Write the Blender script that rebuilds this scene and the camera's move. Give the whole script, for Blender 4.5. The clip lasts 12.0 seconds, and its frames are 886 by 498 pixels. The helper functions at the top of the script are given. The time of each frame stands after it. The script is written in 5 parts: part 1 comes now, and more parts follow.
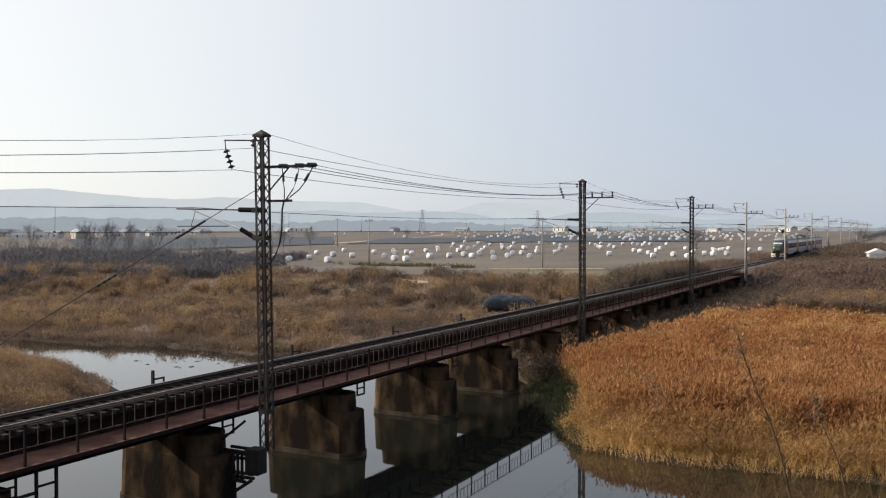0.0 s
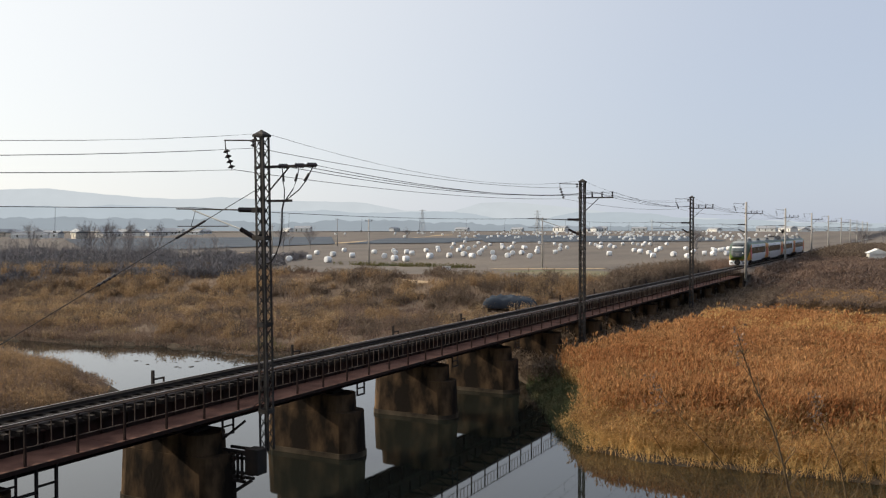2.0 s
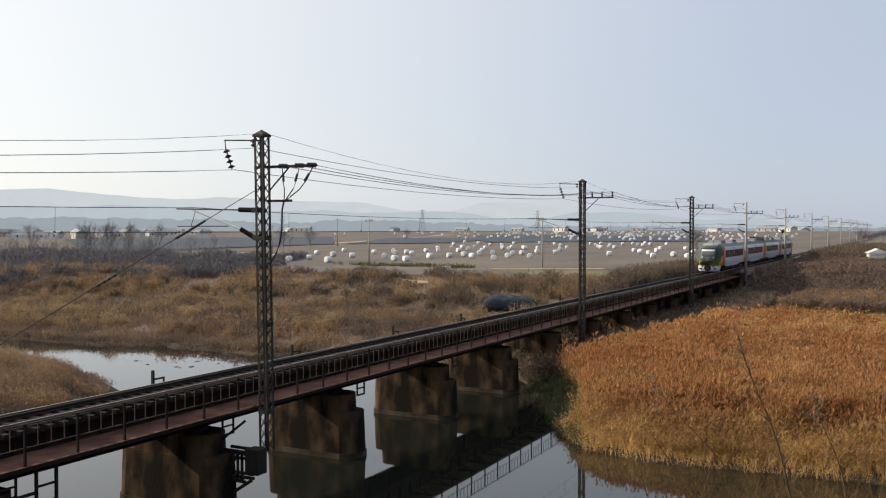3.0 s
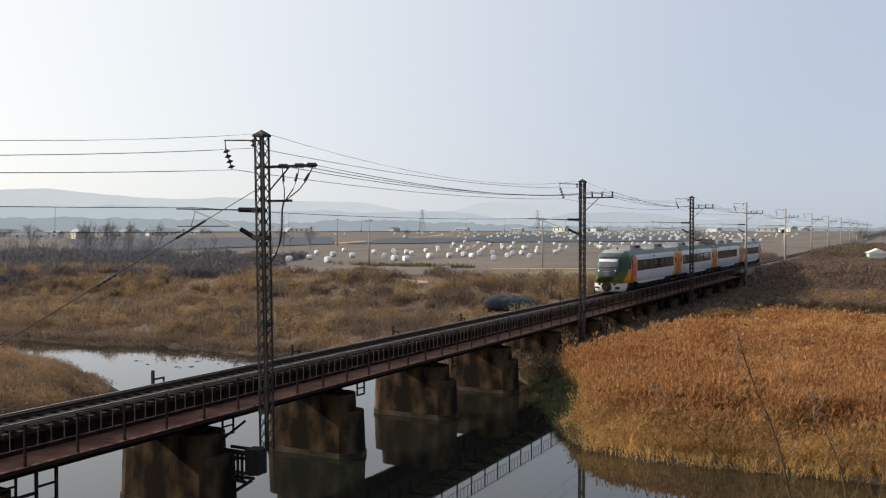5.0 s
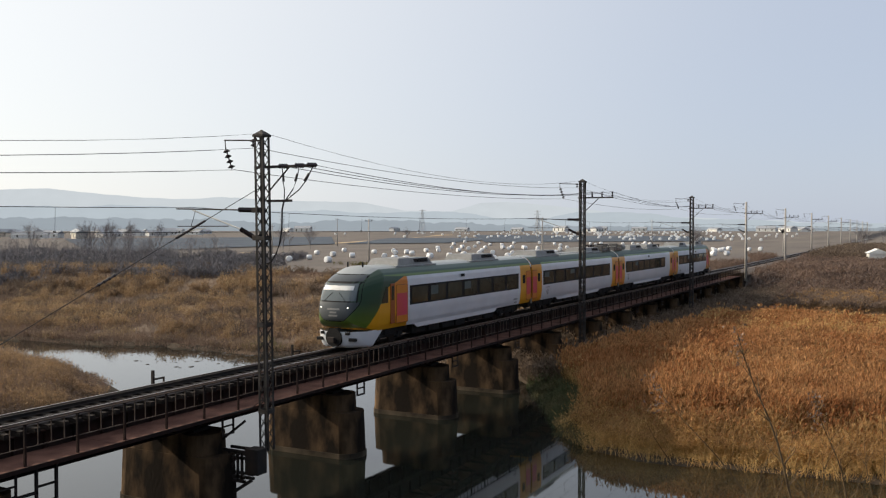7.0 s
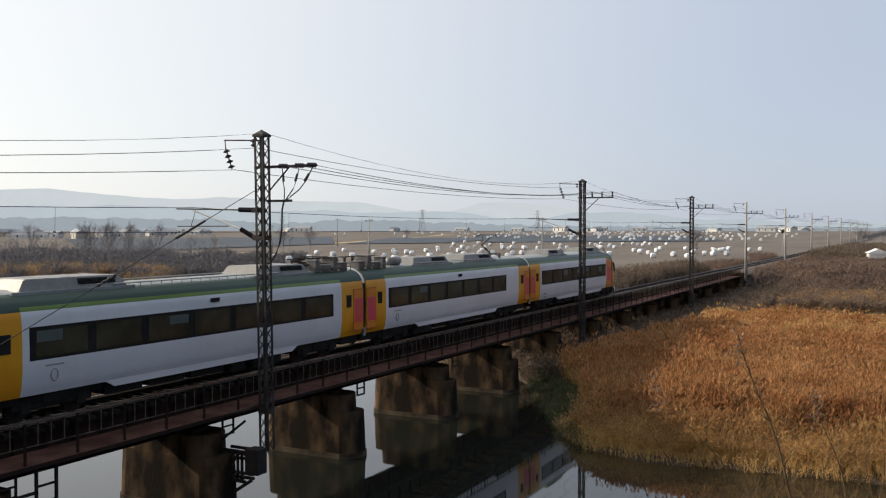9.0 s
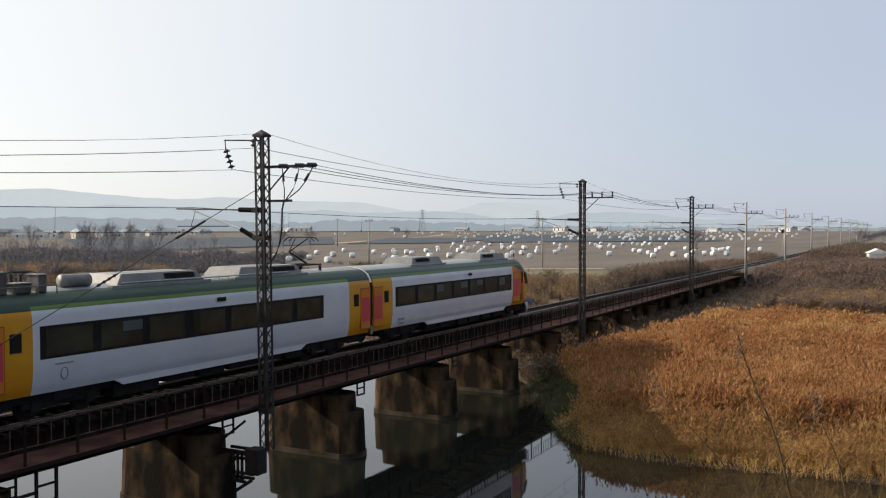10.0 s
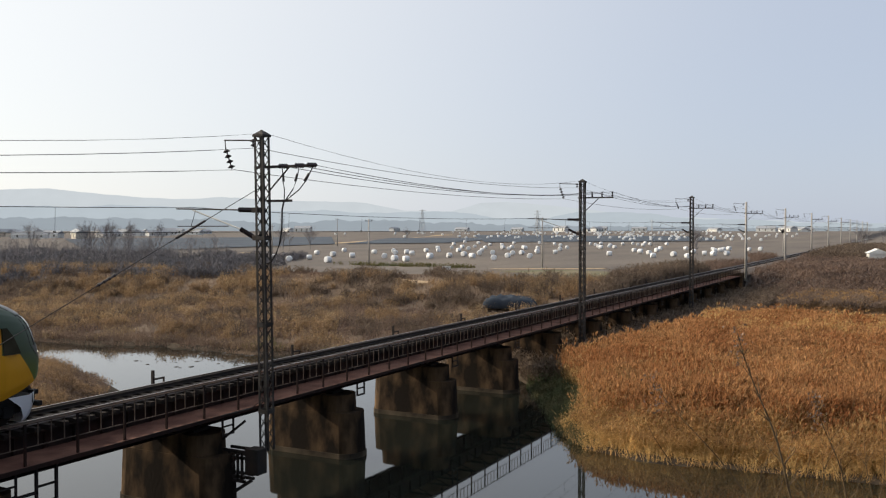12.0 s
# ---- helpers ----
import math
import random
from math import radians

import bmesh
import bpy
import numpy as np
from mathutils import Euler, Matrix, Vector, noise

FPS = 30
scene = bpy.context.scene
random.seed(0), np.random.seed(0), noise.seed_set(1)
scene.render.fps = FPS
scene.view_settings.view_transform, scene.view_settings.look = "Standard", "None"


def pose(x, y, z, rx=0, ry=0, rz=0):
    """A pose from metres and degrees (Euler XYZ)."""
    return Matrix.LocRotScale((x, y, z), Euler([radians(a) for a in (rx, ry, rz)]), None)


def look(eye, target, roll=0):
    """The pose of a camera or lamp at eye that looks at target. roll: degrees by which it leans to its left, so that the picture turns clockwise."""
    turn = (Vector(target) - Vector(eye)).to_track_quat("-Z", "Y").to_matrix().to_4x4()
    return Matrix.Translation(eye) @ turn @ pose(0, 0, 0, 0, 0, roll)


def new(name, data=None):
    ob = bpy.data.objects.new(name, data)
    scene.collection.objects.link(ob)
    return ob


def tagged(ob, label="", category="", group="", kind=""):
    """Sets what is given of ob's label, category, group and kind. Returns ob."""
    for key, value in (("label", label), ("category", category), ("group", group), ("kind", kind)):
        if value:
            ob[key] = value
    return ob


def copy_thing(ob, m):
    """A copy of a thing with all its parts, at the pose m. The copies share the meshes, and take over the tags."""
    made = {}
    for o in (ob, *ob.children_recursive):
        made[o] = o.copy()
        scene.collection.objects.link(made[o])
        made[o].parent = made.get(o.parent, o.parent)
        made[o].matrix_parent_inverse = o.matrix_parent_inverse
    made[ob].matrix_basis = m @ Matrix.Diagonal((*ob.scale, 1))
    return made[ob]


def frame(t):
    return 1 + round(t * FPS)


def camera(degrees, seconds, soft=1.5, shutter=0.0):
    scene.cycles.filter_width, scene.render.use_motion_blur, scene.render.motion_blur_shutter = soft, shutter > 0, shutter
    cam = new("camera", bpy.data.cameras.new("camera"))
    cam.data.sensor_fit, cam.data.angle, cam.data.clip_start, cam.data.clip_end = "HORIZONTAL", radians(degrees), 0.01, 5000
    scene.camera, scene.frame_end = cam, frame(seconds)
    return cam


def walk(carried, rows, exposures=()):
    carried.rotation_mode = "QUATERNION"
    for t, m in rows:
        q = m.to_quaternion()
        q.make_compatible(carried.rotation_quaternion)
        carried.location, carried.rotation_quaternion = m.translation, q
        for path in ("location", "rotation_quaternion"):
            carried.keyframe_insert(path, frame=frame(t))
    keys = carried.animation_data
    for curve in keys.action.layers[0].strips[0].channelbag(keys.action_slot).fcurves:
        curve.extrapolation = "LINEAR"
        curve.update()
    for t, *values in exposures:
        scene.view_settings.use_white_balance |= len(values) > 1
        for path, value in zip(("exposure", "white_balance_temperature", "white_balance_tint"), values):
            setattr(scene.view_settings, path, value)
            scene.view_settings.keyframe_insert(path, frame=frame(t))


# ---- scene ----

# the camera stands still on the near bank
EYE = (0.0, -25.25, 5.97)
cam = camera(52.21, 12.0, soft=1.2)
VIEW = Matrix.Translation(EYE) @ pose(0, 0, 0, 88.765, 0, 27.503 - 90)
walk(cam, [(0, VIEW), (12, VIEW)], exposures=((0, 0.0), (12, 0.0)))

# ---- daylight: a hazy winter morning, sun low beyond the track ----
SUN_AZIMUTH = 100.0       # degrees from the track's direction, towards the far side
SUN_HEIGHT = 27.0
a, e = radians(SUN_AZIMUTH), radians(SUN_HEIGHT)
toward_sun = Vector((math.cos(a) * math.cos(e), math.sin(a) * math.cos(e), math.sin(e)))
world = bpy.data.worlds.new("sky")
scene.world = world
world.use_nodes = True
wn, wl = world.node_tree.nodes, world.node_tree.links
sky = wn.new("ShaderNodeTexSky")
sky.sky_type = "NISHITA"
sky.sun_disc = False
sky.sun_elevation = radians(SUN_HEIGHT)
sky.sun_rotation = radians(90 - SUN_AZIMUTH)
sky.air_density, sky.dust_density, sky.ozone_density = 1.0, 1.2, 2.0
wn["Background"].inputs["Strength"].default_value = 0.10
# thin haze all over the sky, brighter the nearer it is to the sun
geo, dot, ramp, veil, add = (wn.new("ShaderNode" + k) for k in ("TexCoord", "VectorMath", "MapRange", "Mix", "Mix"))
dot.operation = "DOT_PRODUCT"
dot.inputs[1].default_value = toward_sun
wl.new(geo.outputs["Generated"], dot.inputs[0])
ramp.interpolation_type = "SMOOTHSTEP"
ramp.inputs["From Min"].default_value, ramp.inputs["From Max"].default_value = -0.1, 1.0
wl.new(dot.outputs["Value"], ramp.inputs["Value"])
veil.data_type = add.data_type = "RGBA"
veil.inputs["A"].default_value, veil.inputs["B"].default_value = (6.0, 6.65, 8.0, 1), (12.4, 12.2, 11.6, 1)
wl.new(ramp.outputs[0], veil.inputs["Factor"])
add.inputs["Factor"].default_value = 0.75
away, deep = wn.new("ShaderNodeMapRange"), wn.new("ShaderNodeMix")
away.inputs["From Min"].default_value, away.inputs["From Max"].default_value = -0.66, -0.24
wl.new(dot.outputs["Value"], away.inputs["Value"])
deep.data_type = "RGBA"
deep.inputs["A"].default_value = (0.26, 0.5, 1.15, 1)
wl.new(away.outputs[0], deep.inputs["Factor"]); wl.new(veil.outputs["Result"], deep.inputs["B"])
wl.new(sky.outputs[0], add.inputs["A"]); wl.new(deep.outputs["Result"], add.inputs["B"])
wl.new(add.outputs["Result"], wn["Background"].inputs["Color"])
sun = new("sun", bpy.data.lights.new("sun", "SUN"))
sun.data.energy, sun.data.angle, sun.data.color = 5.0, radians(0.8), (1.0, 0.86, 0.68)
sun.matrix_world = look(toward_sun * 200, (0, 0, 0))


# ---- materials ----
def material(name, colour, rough=0.7, metal=0.0, other=None, scale=3.0, bump=0.0, fine=40.0, island=0.0, emit=0.0, spec=0.5, stretch=(1, 1, 1), mix=(0.35, 0.65), piece=0.0, grain=0.5):
    """Two-scale procedural surface: patches between two colours, fine grain, bump, and a random tone per island or per object."""
    m = bpy.data.materials.new(name)
    m.use_nodes = True
    n, l = m.node_tree.nodes, m.node_tree.links
    b = n["Principled BSDF"]
    b.inputs["Roughness"].default_value, b.inputs["Metallic"].default_value = rough, metal
    b.inputs["Specular IOR Level"].default_value = spec
    other = other or tuple(c * 0.72 for c in colour)
    tc, mp = n.new("ShaderNodeTexCoord"), n.new("ShaderNodeMapping")
    mp.inputs["Scale"].default_value = stretch
    l.new(tc.outputs["Object"], mp.inputs["Vector"])
    n1, n2 = n.new("ShaderNodeTexNoise"), n.new("ShaderNodeTexNoise")
    for k, s in ((n1, scale), (n2, fine)):
        k.inputs["Scale"].default_value, k.inputs["Detail"].default_value = s, 5
        l.new(mp.outputs[0], k.inputs["Vector"])
    r = n.new("ShaderNodeMapRange")
    r.inputs["From Min"].default_value, r.inputs["From Max"].default_value = mix
    l.new(n1.outputs["Fac"], r.inputs["Value"])
    c = n.new("ShaderNodeMix"); c.data_type = "RGBA"
    c.inputs["A"].default_value, c.inputs["B"].default_value = (*colour, 1), (*other, 1)
    l.new(r.outputs[0], c.inputs["Factor"])
    hs = n.new("ShaderNodeHueSaturation")
    l.new(c.outputs["Result"], hs.inputs["Color"])
    v = n.new("ShaderNodeMath"); v.operation = "MULTIPLY_ADD"
    v.inputs[1].default_value, v.inputs[2].default_value = grain, 1 - grain / 2
    l.new(n2.outputs["Fac"], v.inputs[0])
    out = v
    if island or piece:
        src = n.new("ShaderNodeNewGeometry").outputs["Random Per Island"] if island else n.new("ShaderNodeObjectInfo").outputs["Random"]
        amount = island or piece
        w = n.new("ShaderNodeMath"); w.operation = "MULTIPLY_ADD"
        w.inputs[1].default_value, w.inputs[2].default_value = amount, 1 - amount / 2
        l.new(src, w.inputs[0])
        x = n.new("ShaderNodeMath"); x.operation = "MULTIPLY"
        l.new(v.outputs[0], x.inputs[0]); l.new(w.outputs[0], x.inputs[1])
        out = x
    l.new(out.outputs[0], hs.inputs["Value"])
    l.new(hs.outputs[0], b.inputs["Base Color"])
    if bump:
        bp = n.new("ShaderNodeBump")
        bp.inputs["Strength"].default_value, bp.inputs["Distance"].default_value = bump, 0.03
        l.new(n2.outputs["Fac"], bp.inputs["Height"]); l.new(bp.outputs[0], b.inputs["Normal"])
    if emit:
        b.inputs["Emission Color"].default_value, b.inputs["Emission Strength"].default_value = (*colour, 1), emit
    return m


def leafy(name, colour, other, island=0.6, sheer=0.35):
    """Dry leaves and stalks: rough, and let some light through. Darkened evenly to deepen shade."""
    colour, other = (tuple(0.86 * c for c in k) for k in (colour, other))
    m = material(name, colour, 0.8, other=other, scale=0.25, fine=6, island=island, spec=0.2)
    n, l = m.node_tree.nodes, m.node_tree.links
    b, o = n["Principled BSDF"], n["Material Output"]
    t, mixer = n.new("ShaderNodeBsdfTranslucent"), n.new("ShaderNodeMixShader")
    l.new(b.inputs["Base Color"].links[0].from_socket, t.inputs["Color"])
    mixer.inputs[0].default_value = sheer
    l.new(b.outputs[0], mixer.inputs[1]); l.new(t.outputs[0], mixer.inputs[2]); l.new(mixer.outputs[0], o.inputs["Surface"])
    return m


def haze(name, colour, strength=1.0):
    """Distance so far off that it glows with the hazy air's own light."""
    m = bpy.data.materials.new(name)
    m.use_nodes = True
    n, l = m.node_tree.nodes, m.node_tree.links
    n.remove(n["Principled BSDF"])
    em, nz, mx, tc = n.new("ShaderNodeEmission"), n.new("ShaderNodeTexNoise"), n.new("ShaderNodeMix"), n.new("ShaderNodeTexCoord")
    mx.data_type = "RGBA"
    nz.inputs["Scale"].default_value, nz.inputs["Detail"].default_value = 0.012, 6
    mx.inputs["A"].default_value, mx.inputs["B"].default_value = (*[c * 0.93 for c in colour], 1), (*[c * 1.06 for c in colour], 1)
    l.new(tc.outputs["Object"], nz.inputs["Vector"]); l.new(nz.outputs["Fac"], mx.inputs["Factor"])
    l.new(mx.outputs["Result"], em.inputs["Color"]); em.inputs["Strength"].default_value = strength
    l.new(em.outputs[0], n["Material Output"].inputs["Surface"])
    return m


RUST = material("rusty_steel", (0.032, 0.015, 0.011), 0.85, other=(0.014, 0.009, 0.008), scale=1.3, bump=0.3, spec=0.2)
PINKRUST = material("faded_red_oxide_plate", (0.145, 0.075, 0.055), 0.9, other=(0.075, 0.036, 0.028), scale=0.9, bump=0.3, spec=0.1)
DARKSTEEL = material("dark_grimy_steel", (0.02, 0.018, 0.017), 0.75, other=(0.038, 0.026, 0.02), scale=2, bump=0.2, spec=0.3)
MAST = material("weathered_mast_steel", (0.06, 0.054, 0.05), 0.75, 0.1, other=(0.025, 0.022, 0.02), scale=1.5, bump=0.2, spec=0.3)
RAILSTEEL = material("worn_rail", (0.32, 0.28, 0.26), 0.33, 0.9, other=(0.2, 0.16, 0.14), scale=1.2)
BARS = material("pale_railing_paint", (0.13, 0.098, 0.075), 0.75, other=(0.048, 0.03, 0.022), scale=2.5, spec=0.2)
TIMBER = material("tarred_sleeper", (0.013, 0.01, 0.009), 0.95, other=(0.026, 0.02, 0.016), scale=2, bump=0.4, stretch=(3, 0.6, 3), piece=0.5, spec=0.2)
CONCRETE = material("stained_old_concrete", (0.135, 0.086, 0.048), 0.95, other=(0.016, 0.012, 0.009), scale=0.9, bump=0.6, fine=9, stretch=(1.0, 1.0, 0.5), mix=(0.36, 0.60), spec=0.12)
DAMP = material("damp_concrete", (0.11, 0.085, 0.058), 0.9, other=(0.035, 0.028, 0.02), scale=1.2, bump=0.3, spec=0.15)
POLECONC = material("pale_pole_concrete", (0.42, 0.40, 0.37), 0.85, other=(0.33, 0.31, 0.28), scale=1.5, bump=0.15)
PORCELAIN = material("dark_brown_porcelain", (0.022, 0.014, 0.014), 0.25, other=(0.03, 0.02, 0.02))
WIRE = material("dull_wire", (0.045, 0.042, 0.042), 0.6, 0.6)
GALVANISED = material("weathered_galvanised_lattice", (0.42, 0.44, 0.46), 0.6, 0.2, other=(0.34, 0.36, 0.38), scale=0.5)
PALEMETAL = material("galvanised_fitting", (0.5, 0.5, 0.48), 0.45, 0.8, other=(0.4, 0.4, 0.38))
SOIL = material("dry_flood_plain_soil", (0.21, 0.153, 0.106), 0.95, other=(0.115, 0.087, 0.066), scale=0.12, bump=0.7, fine=1.7, spec=0.1)
# greyed to stand in for haze over the distant stubble
FIELD = material("haze_greyed_stubble", (0.175, 0.152, 0.13), 0.95, other=(0.125, 0.112, 0.102), scale=0.03, bump=0.5, fine=0.9, stretch=(0.5, 2.0, 1), spec=0.1)
MUD = material("wet_mud", (0.08, 0.06, 0.04), 0.9, other=(0.045, 0.035, 0.025), scale=0.4, bump=0.5, fine=3, spec=0.15)
# unseen near bank, made dark to cut light bounced onto the bridge
DIMBANK = material("bounce_dimming_bank", (0.05, 0.046, 0.028), 0.95, other=(0.032, 0.03, 0.02), scale=0.5, bump=0.6, fine=4, spec=0.1)
BALLAST = material("brown_ballast", (0.16, 0.12, 0.09), 0.95, other=(0.09, 0.07, 0.055), scale=0.8, bump=0.9, fine=9)
PATH = material("sandy_track", (0.42, 0.31, 0.18), 0.95, other=(0.34, 0.24, 0.14), scale=0.3, bump=0.3)
STRAW = leafy("pale_straw_grass", (0.46, 0.345, 0.20), (0.32, 0.235, 0.145), 0.7, 0.45)
# base paler than the side panes, standing in for reflected sky
SCREEN = material("windscreen_glass", (0.075, 0.095, 0.10), 0.05, other=(0.10, 0.12, 0.12), scale=0.7, spec=0.9)
BLINDGREY = material("grey_front_band", (0.055, 0.063, 0.067), 0.35, other=(0.045, 0.053, 0.057), scale=0.7, grain=0.1)
DARKTWIG = material("dark_dry_stem", (0.13, 0.09, 0.05), 0.9, other=(0.09, 0.06, 0.035), scale=6, spec=0.1)
NOSEGREEN = material("nose_green_paint", (0.045, 0.105, 0.022), 0.3, other=(0.038, 0.09, 0.02), scale=0.6, grain=0.1)
SCRUB = leafy("dull_scrub", (0.26, 0.178, 0.135), (0.165, 0.122, 0.10), 0.7)
REED = leafy("dry_reed_stalk", (0.54, 0.34, 0.15), (0.38, 0.23, 0.10), 0.8, 0.58)
TANBUSH = leafy("tan_bush", (0.40, 0.275, 0.155), (0.28, 0.185, 0.11), 0.8)
GOLD = leafy("golden_bank_grass", (0.76, 0.52, 0.22), (0.58, 0.38, 0.16), 0.7, 0.62)
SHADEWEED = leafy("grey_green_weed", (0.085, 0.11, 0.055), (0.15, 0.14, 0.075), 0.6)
DARKSHRUB = leafy("dark_bare_shrub", (0.15, 0.115, 0.09), (0.22, 0.165, 0.12), 0.7)
PLUME = leafy("russet_reed_plume", (0.40, 0.18, 0.072), (0.54, 0.305, 0.135), 1.1, 0.45)
BRUSH = leafy("dry_brush", (0.285, 0.205, 0.15), (0.195, 0.145, 0.115), 0.8)
GREENGRASS = leafy("fading_green_grass", (0.12, 0.13, 0.05), (0.17, 0.14, 0.06), 0.5)
# both twig greys carry the haze, the darker one also the thicket's shade
DARKTWIGS = material("haze_dark_twig", (0.20, 0.19, 0.195), 0.9, other=(0.13, 0.127, 0.135), scale=2, island=0.5, spec=0.1)
TWIG = material("haze_greyed_twig", (0.27, 0.25, 0.245), 0.9, other=(0.165, 0.158, 0.16), scale=2, island=0.5, spec=0.1)
BALE = material("white_bale_wrap", (0.80, 0.81, 0.80), 0.35, other=(0.70, 0.71, 0.71), scale=1.6, bump=0.25, fine=7, piece=0.16)
SHADECLOTH = material("dark_blue_shade_cloth", (0.062, 0.078, 0.10), 0.9, other=(0.09, 0.105, 0.125), scale=0.05, bump=0.3, fine=1, spec=0.1)
WHITEPAINT = material("white_paint", (0.78, 0.78, 0.75), 0.6, other=(0.66, 0.66, 0.62))
STONE = material("grey_river_stone", (0.10, 0.092, 0.085), 0.85, other=(0.06, 0.055, 0.05), scale=3, bump=0.3, piece=0.5, spec=0.2)
BODYWHITE = material("train_white_paint", (0.70, 0.72, 0.75), 0.3, other=(0.64, 0.66, 0.69), scale=0.5, fine=3, grain=0.1)
TRAINGREEN = material("train_green_paint", (0.018, 0.055, 0.034), 0.5, other=(0.015, 0.046, 0.03), scale=0.6, fine=3, grain=0.1)
LEAFGREEN = material("leaf_green_paint", (0.13, 0.22, 0.028), 0.35, other=(0.10, 0.18, 0.025), scale=0.6, fine=3, grain=0.1)
TRAINYELLOW = material("train_yellow_paint", (0.72, 0.335, 0.008), 0.35, other=(0.68, 0.27, 0.008), scale=0.6, fine=3, grain=0.1)
DEEPORANGE = material("train_deep_orange_paint", (0.34, 0.08, 0.01), 0.4, other=(0.28, 0.06, 0.01), scale=0.6, grain=0.1)
BLINDTEAL = material("grey_green_window_blind", (0.085, 0.11, 0.10), 0.6, other=(0.07, 0.09, 0.085), scale=1.0, grain=0.1)
ORANGE = material("train_orange_paint", (0.66, 0.23, 0.012), 0.35, other=(0.62, 0.18, 0.012), scale=0.6, fine=3, grain=0.1)
PINK = material("train_pink_paint", (0.62, 0.045, 0.11), 0.35, other=(0.62, 0.07, 0.06), scale=1.1, fine=3, grain=0.1)
TRAINGREY = material("train_roof_grey", (0.30, 0.32, 0.32), 0.5, other=(0.22, 0.235, 0.235), scale=0.8, fine=5)
UNITGREY = material("roof_unit_pale_grey", (0.235, 0.235, 0.225), 0.5, other=(0.18, 0.18, 0.172), scale=1.2, fine=6)
UNDER = material("sooty_underframe", (0.009, 0.009, 0.009), 0.8, other=(0.02, 0.018, 0.017), scale=2, spec=0.25)
GLASS = material("dark_tinted_glass", (0.026, 0.028, 0.02), 0.08, other=(0.05, 0.052, 0.036), scale=0.9, spec=0.2)
ROOFGEAR = material("sooty_roof_gear", (0.15, 0.14, 0.13), 0.6, other=(0.085, 0.08, 0.075), scale=2.5)
LAMP = material("lit_headlamp", (1.0, 0.95, 0.82), 0.3, emit=2.5)
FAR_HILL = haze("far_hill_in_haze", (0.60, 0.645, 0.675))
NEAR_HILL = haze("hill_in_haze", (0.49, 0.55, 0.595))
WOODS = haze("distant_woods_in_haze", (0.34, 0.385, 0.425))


def water_material():
    m = bpy.data.materials.new("still_river_water")
    m.use_nodes = True
    n, l = m.node_tree.nodes, m.node_tree.links
    b = n["Principled BSDF"]
    b.inputs["Base Color"].default_value = (0.012, 0.014, 0.011, 1)
    b.inputs["Roughness"].default_value, b.inputs["IOR"].default_value = 0.03, 1.52
    tc = n.new("ShaderNodeTexCoord")
    big, small, bp, ramp, mul = (n.new("ShaderNode" + k) for k in ("TexNoise", "TexNoise", "Bump", "MapRange", "Math"))
    big.inputs["Scale"].default_value = 0.05
    small.inputs["Scale"].default_value, small.inputs["Detail"].default_value = 1.6, 3
    for k in (big, small):
        l.new(tc.outputs["Object"], k.inputs["Vector"])
    ramp.inputs["From Min"].default_value, ramp.inputs["From Max"].default_value = 0.45, 0.7
    l.new(big.outputs["Fac"], ramp.inputs["Value"])
    mul.operation = "MULTIPLY"
    l.new(ramp.outputs[0], mul.inputs[0]); l.new(small.outputs["Fac"], mul.inputs[1])
    bp.inputs["Strength"].default_value, bp.inputs["Distance"].default_value = 0.12, 0.02
    l.new(mul.outputs[0], bp.inputs["Height"]); l.new(bp.outputs[0], b.inputs["Normal"])
    return m


WATER = water_material()


# ---- mesh helpers ----
def finish(name, bm, mats, parent=None, label="", smooth=False):
    me = bpy.data.meshes.new(name)
    bm.normal_update()
    bm.to_mesh(me)
    bm.free()
    for m in (mats if isinstance(mats, (list, tuple)) else [mats]):
        me.materials.append(m)
    if smooth:
        me.shade_smooth()
    ob = new(name, me)
    if parent:
        ob.parent = parent
    if label:
        ob["label"] = label
    return ob


def part(name, bm, mat, parent, label="", smooth=False):
    return finish(name, bm, mat, parent, label, smooth)


def box(bm, x0, x1, y0, y1, z0, z1, mat=0, bevel=0.0):
    v = [bm.verts.new((x, y, z)) for x in (x0, x1) for y in (y0, y1) for z in (z0, z1)]
    fs = [bm.faces.new([v[i] for i in q]) for q in ((0, 1, 3, 2), (4, 6, 7, 5), (0, 4, 5, 1), (2, 3, 7, 6), (0, 2, 6, 4), (1, 5, 7, 3))]
    for f in fs:
        f.material_index = mat
    if bevel:
        es = list({e for f in fs for e in f.edges})
        bmesh.ops.bevel(bm, geom=es, offset=bevel, segments=2, affect="EDGES", profile=0.6, material=mat)
    return bm


def tube(bm, p, q, r0, r1=None, n=6, mat=0, cap=True):
    p, q = Vector(p), Vector(q)
    r1 = r0 if r1 is None else r1
    d = (q - p).normalized()
    u = d.cross(Vector((0, 0, 1)) if abs(d.z) < 0.9 else Vector((1, 0, 0))).normalized()
    w = d.cross(u)
    rings = [[bm.verts.new(c + (u * math.cos(2 * math.pi * i / n) + w * math.sin(2 * math.pi * i / n)) * r) for i in range(n)] for c, r in ((p, r0), (q, r1))]
    fs = [bm.faces.new((rings[0][i], rings[0][(i + 1) % n], rings[1][(i + 1) % n], rings[1][i])) for i in range(n)]
    if cap:
        fs += [bm.faces.new(rings[0][::-1]), bm.faces.new(rings[1])]
    for f in fs:
        f.material_index = mat
    return bm


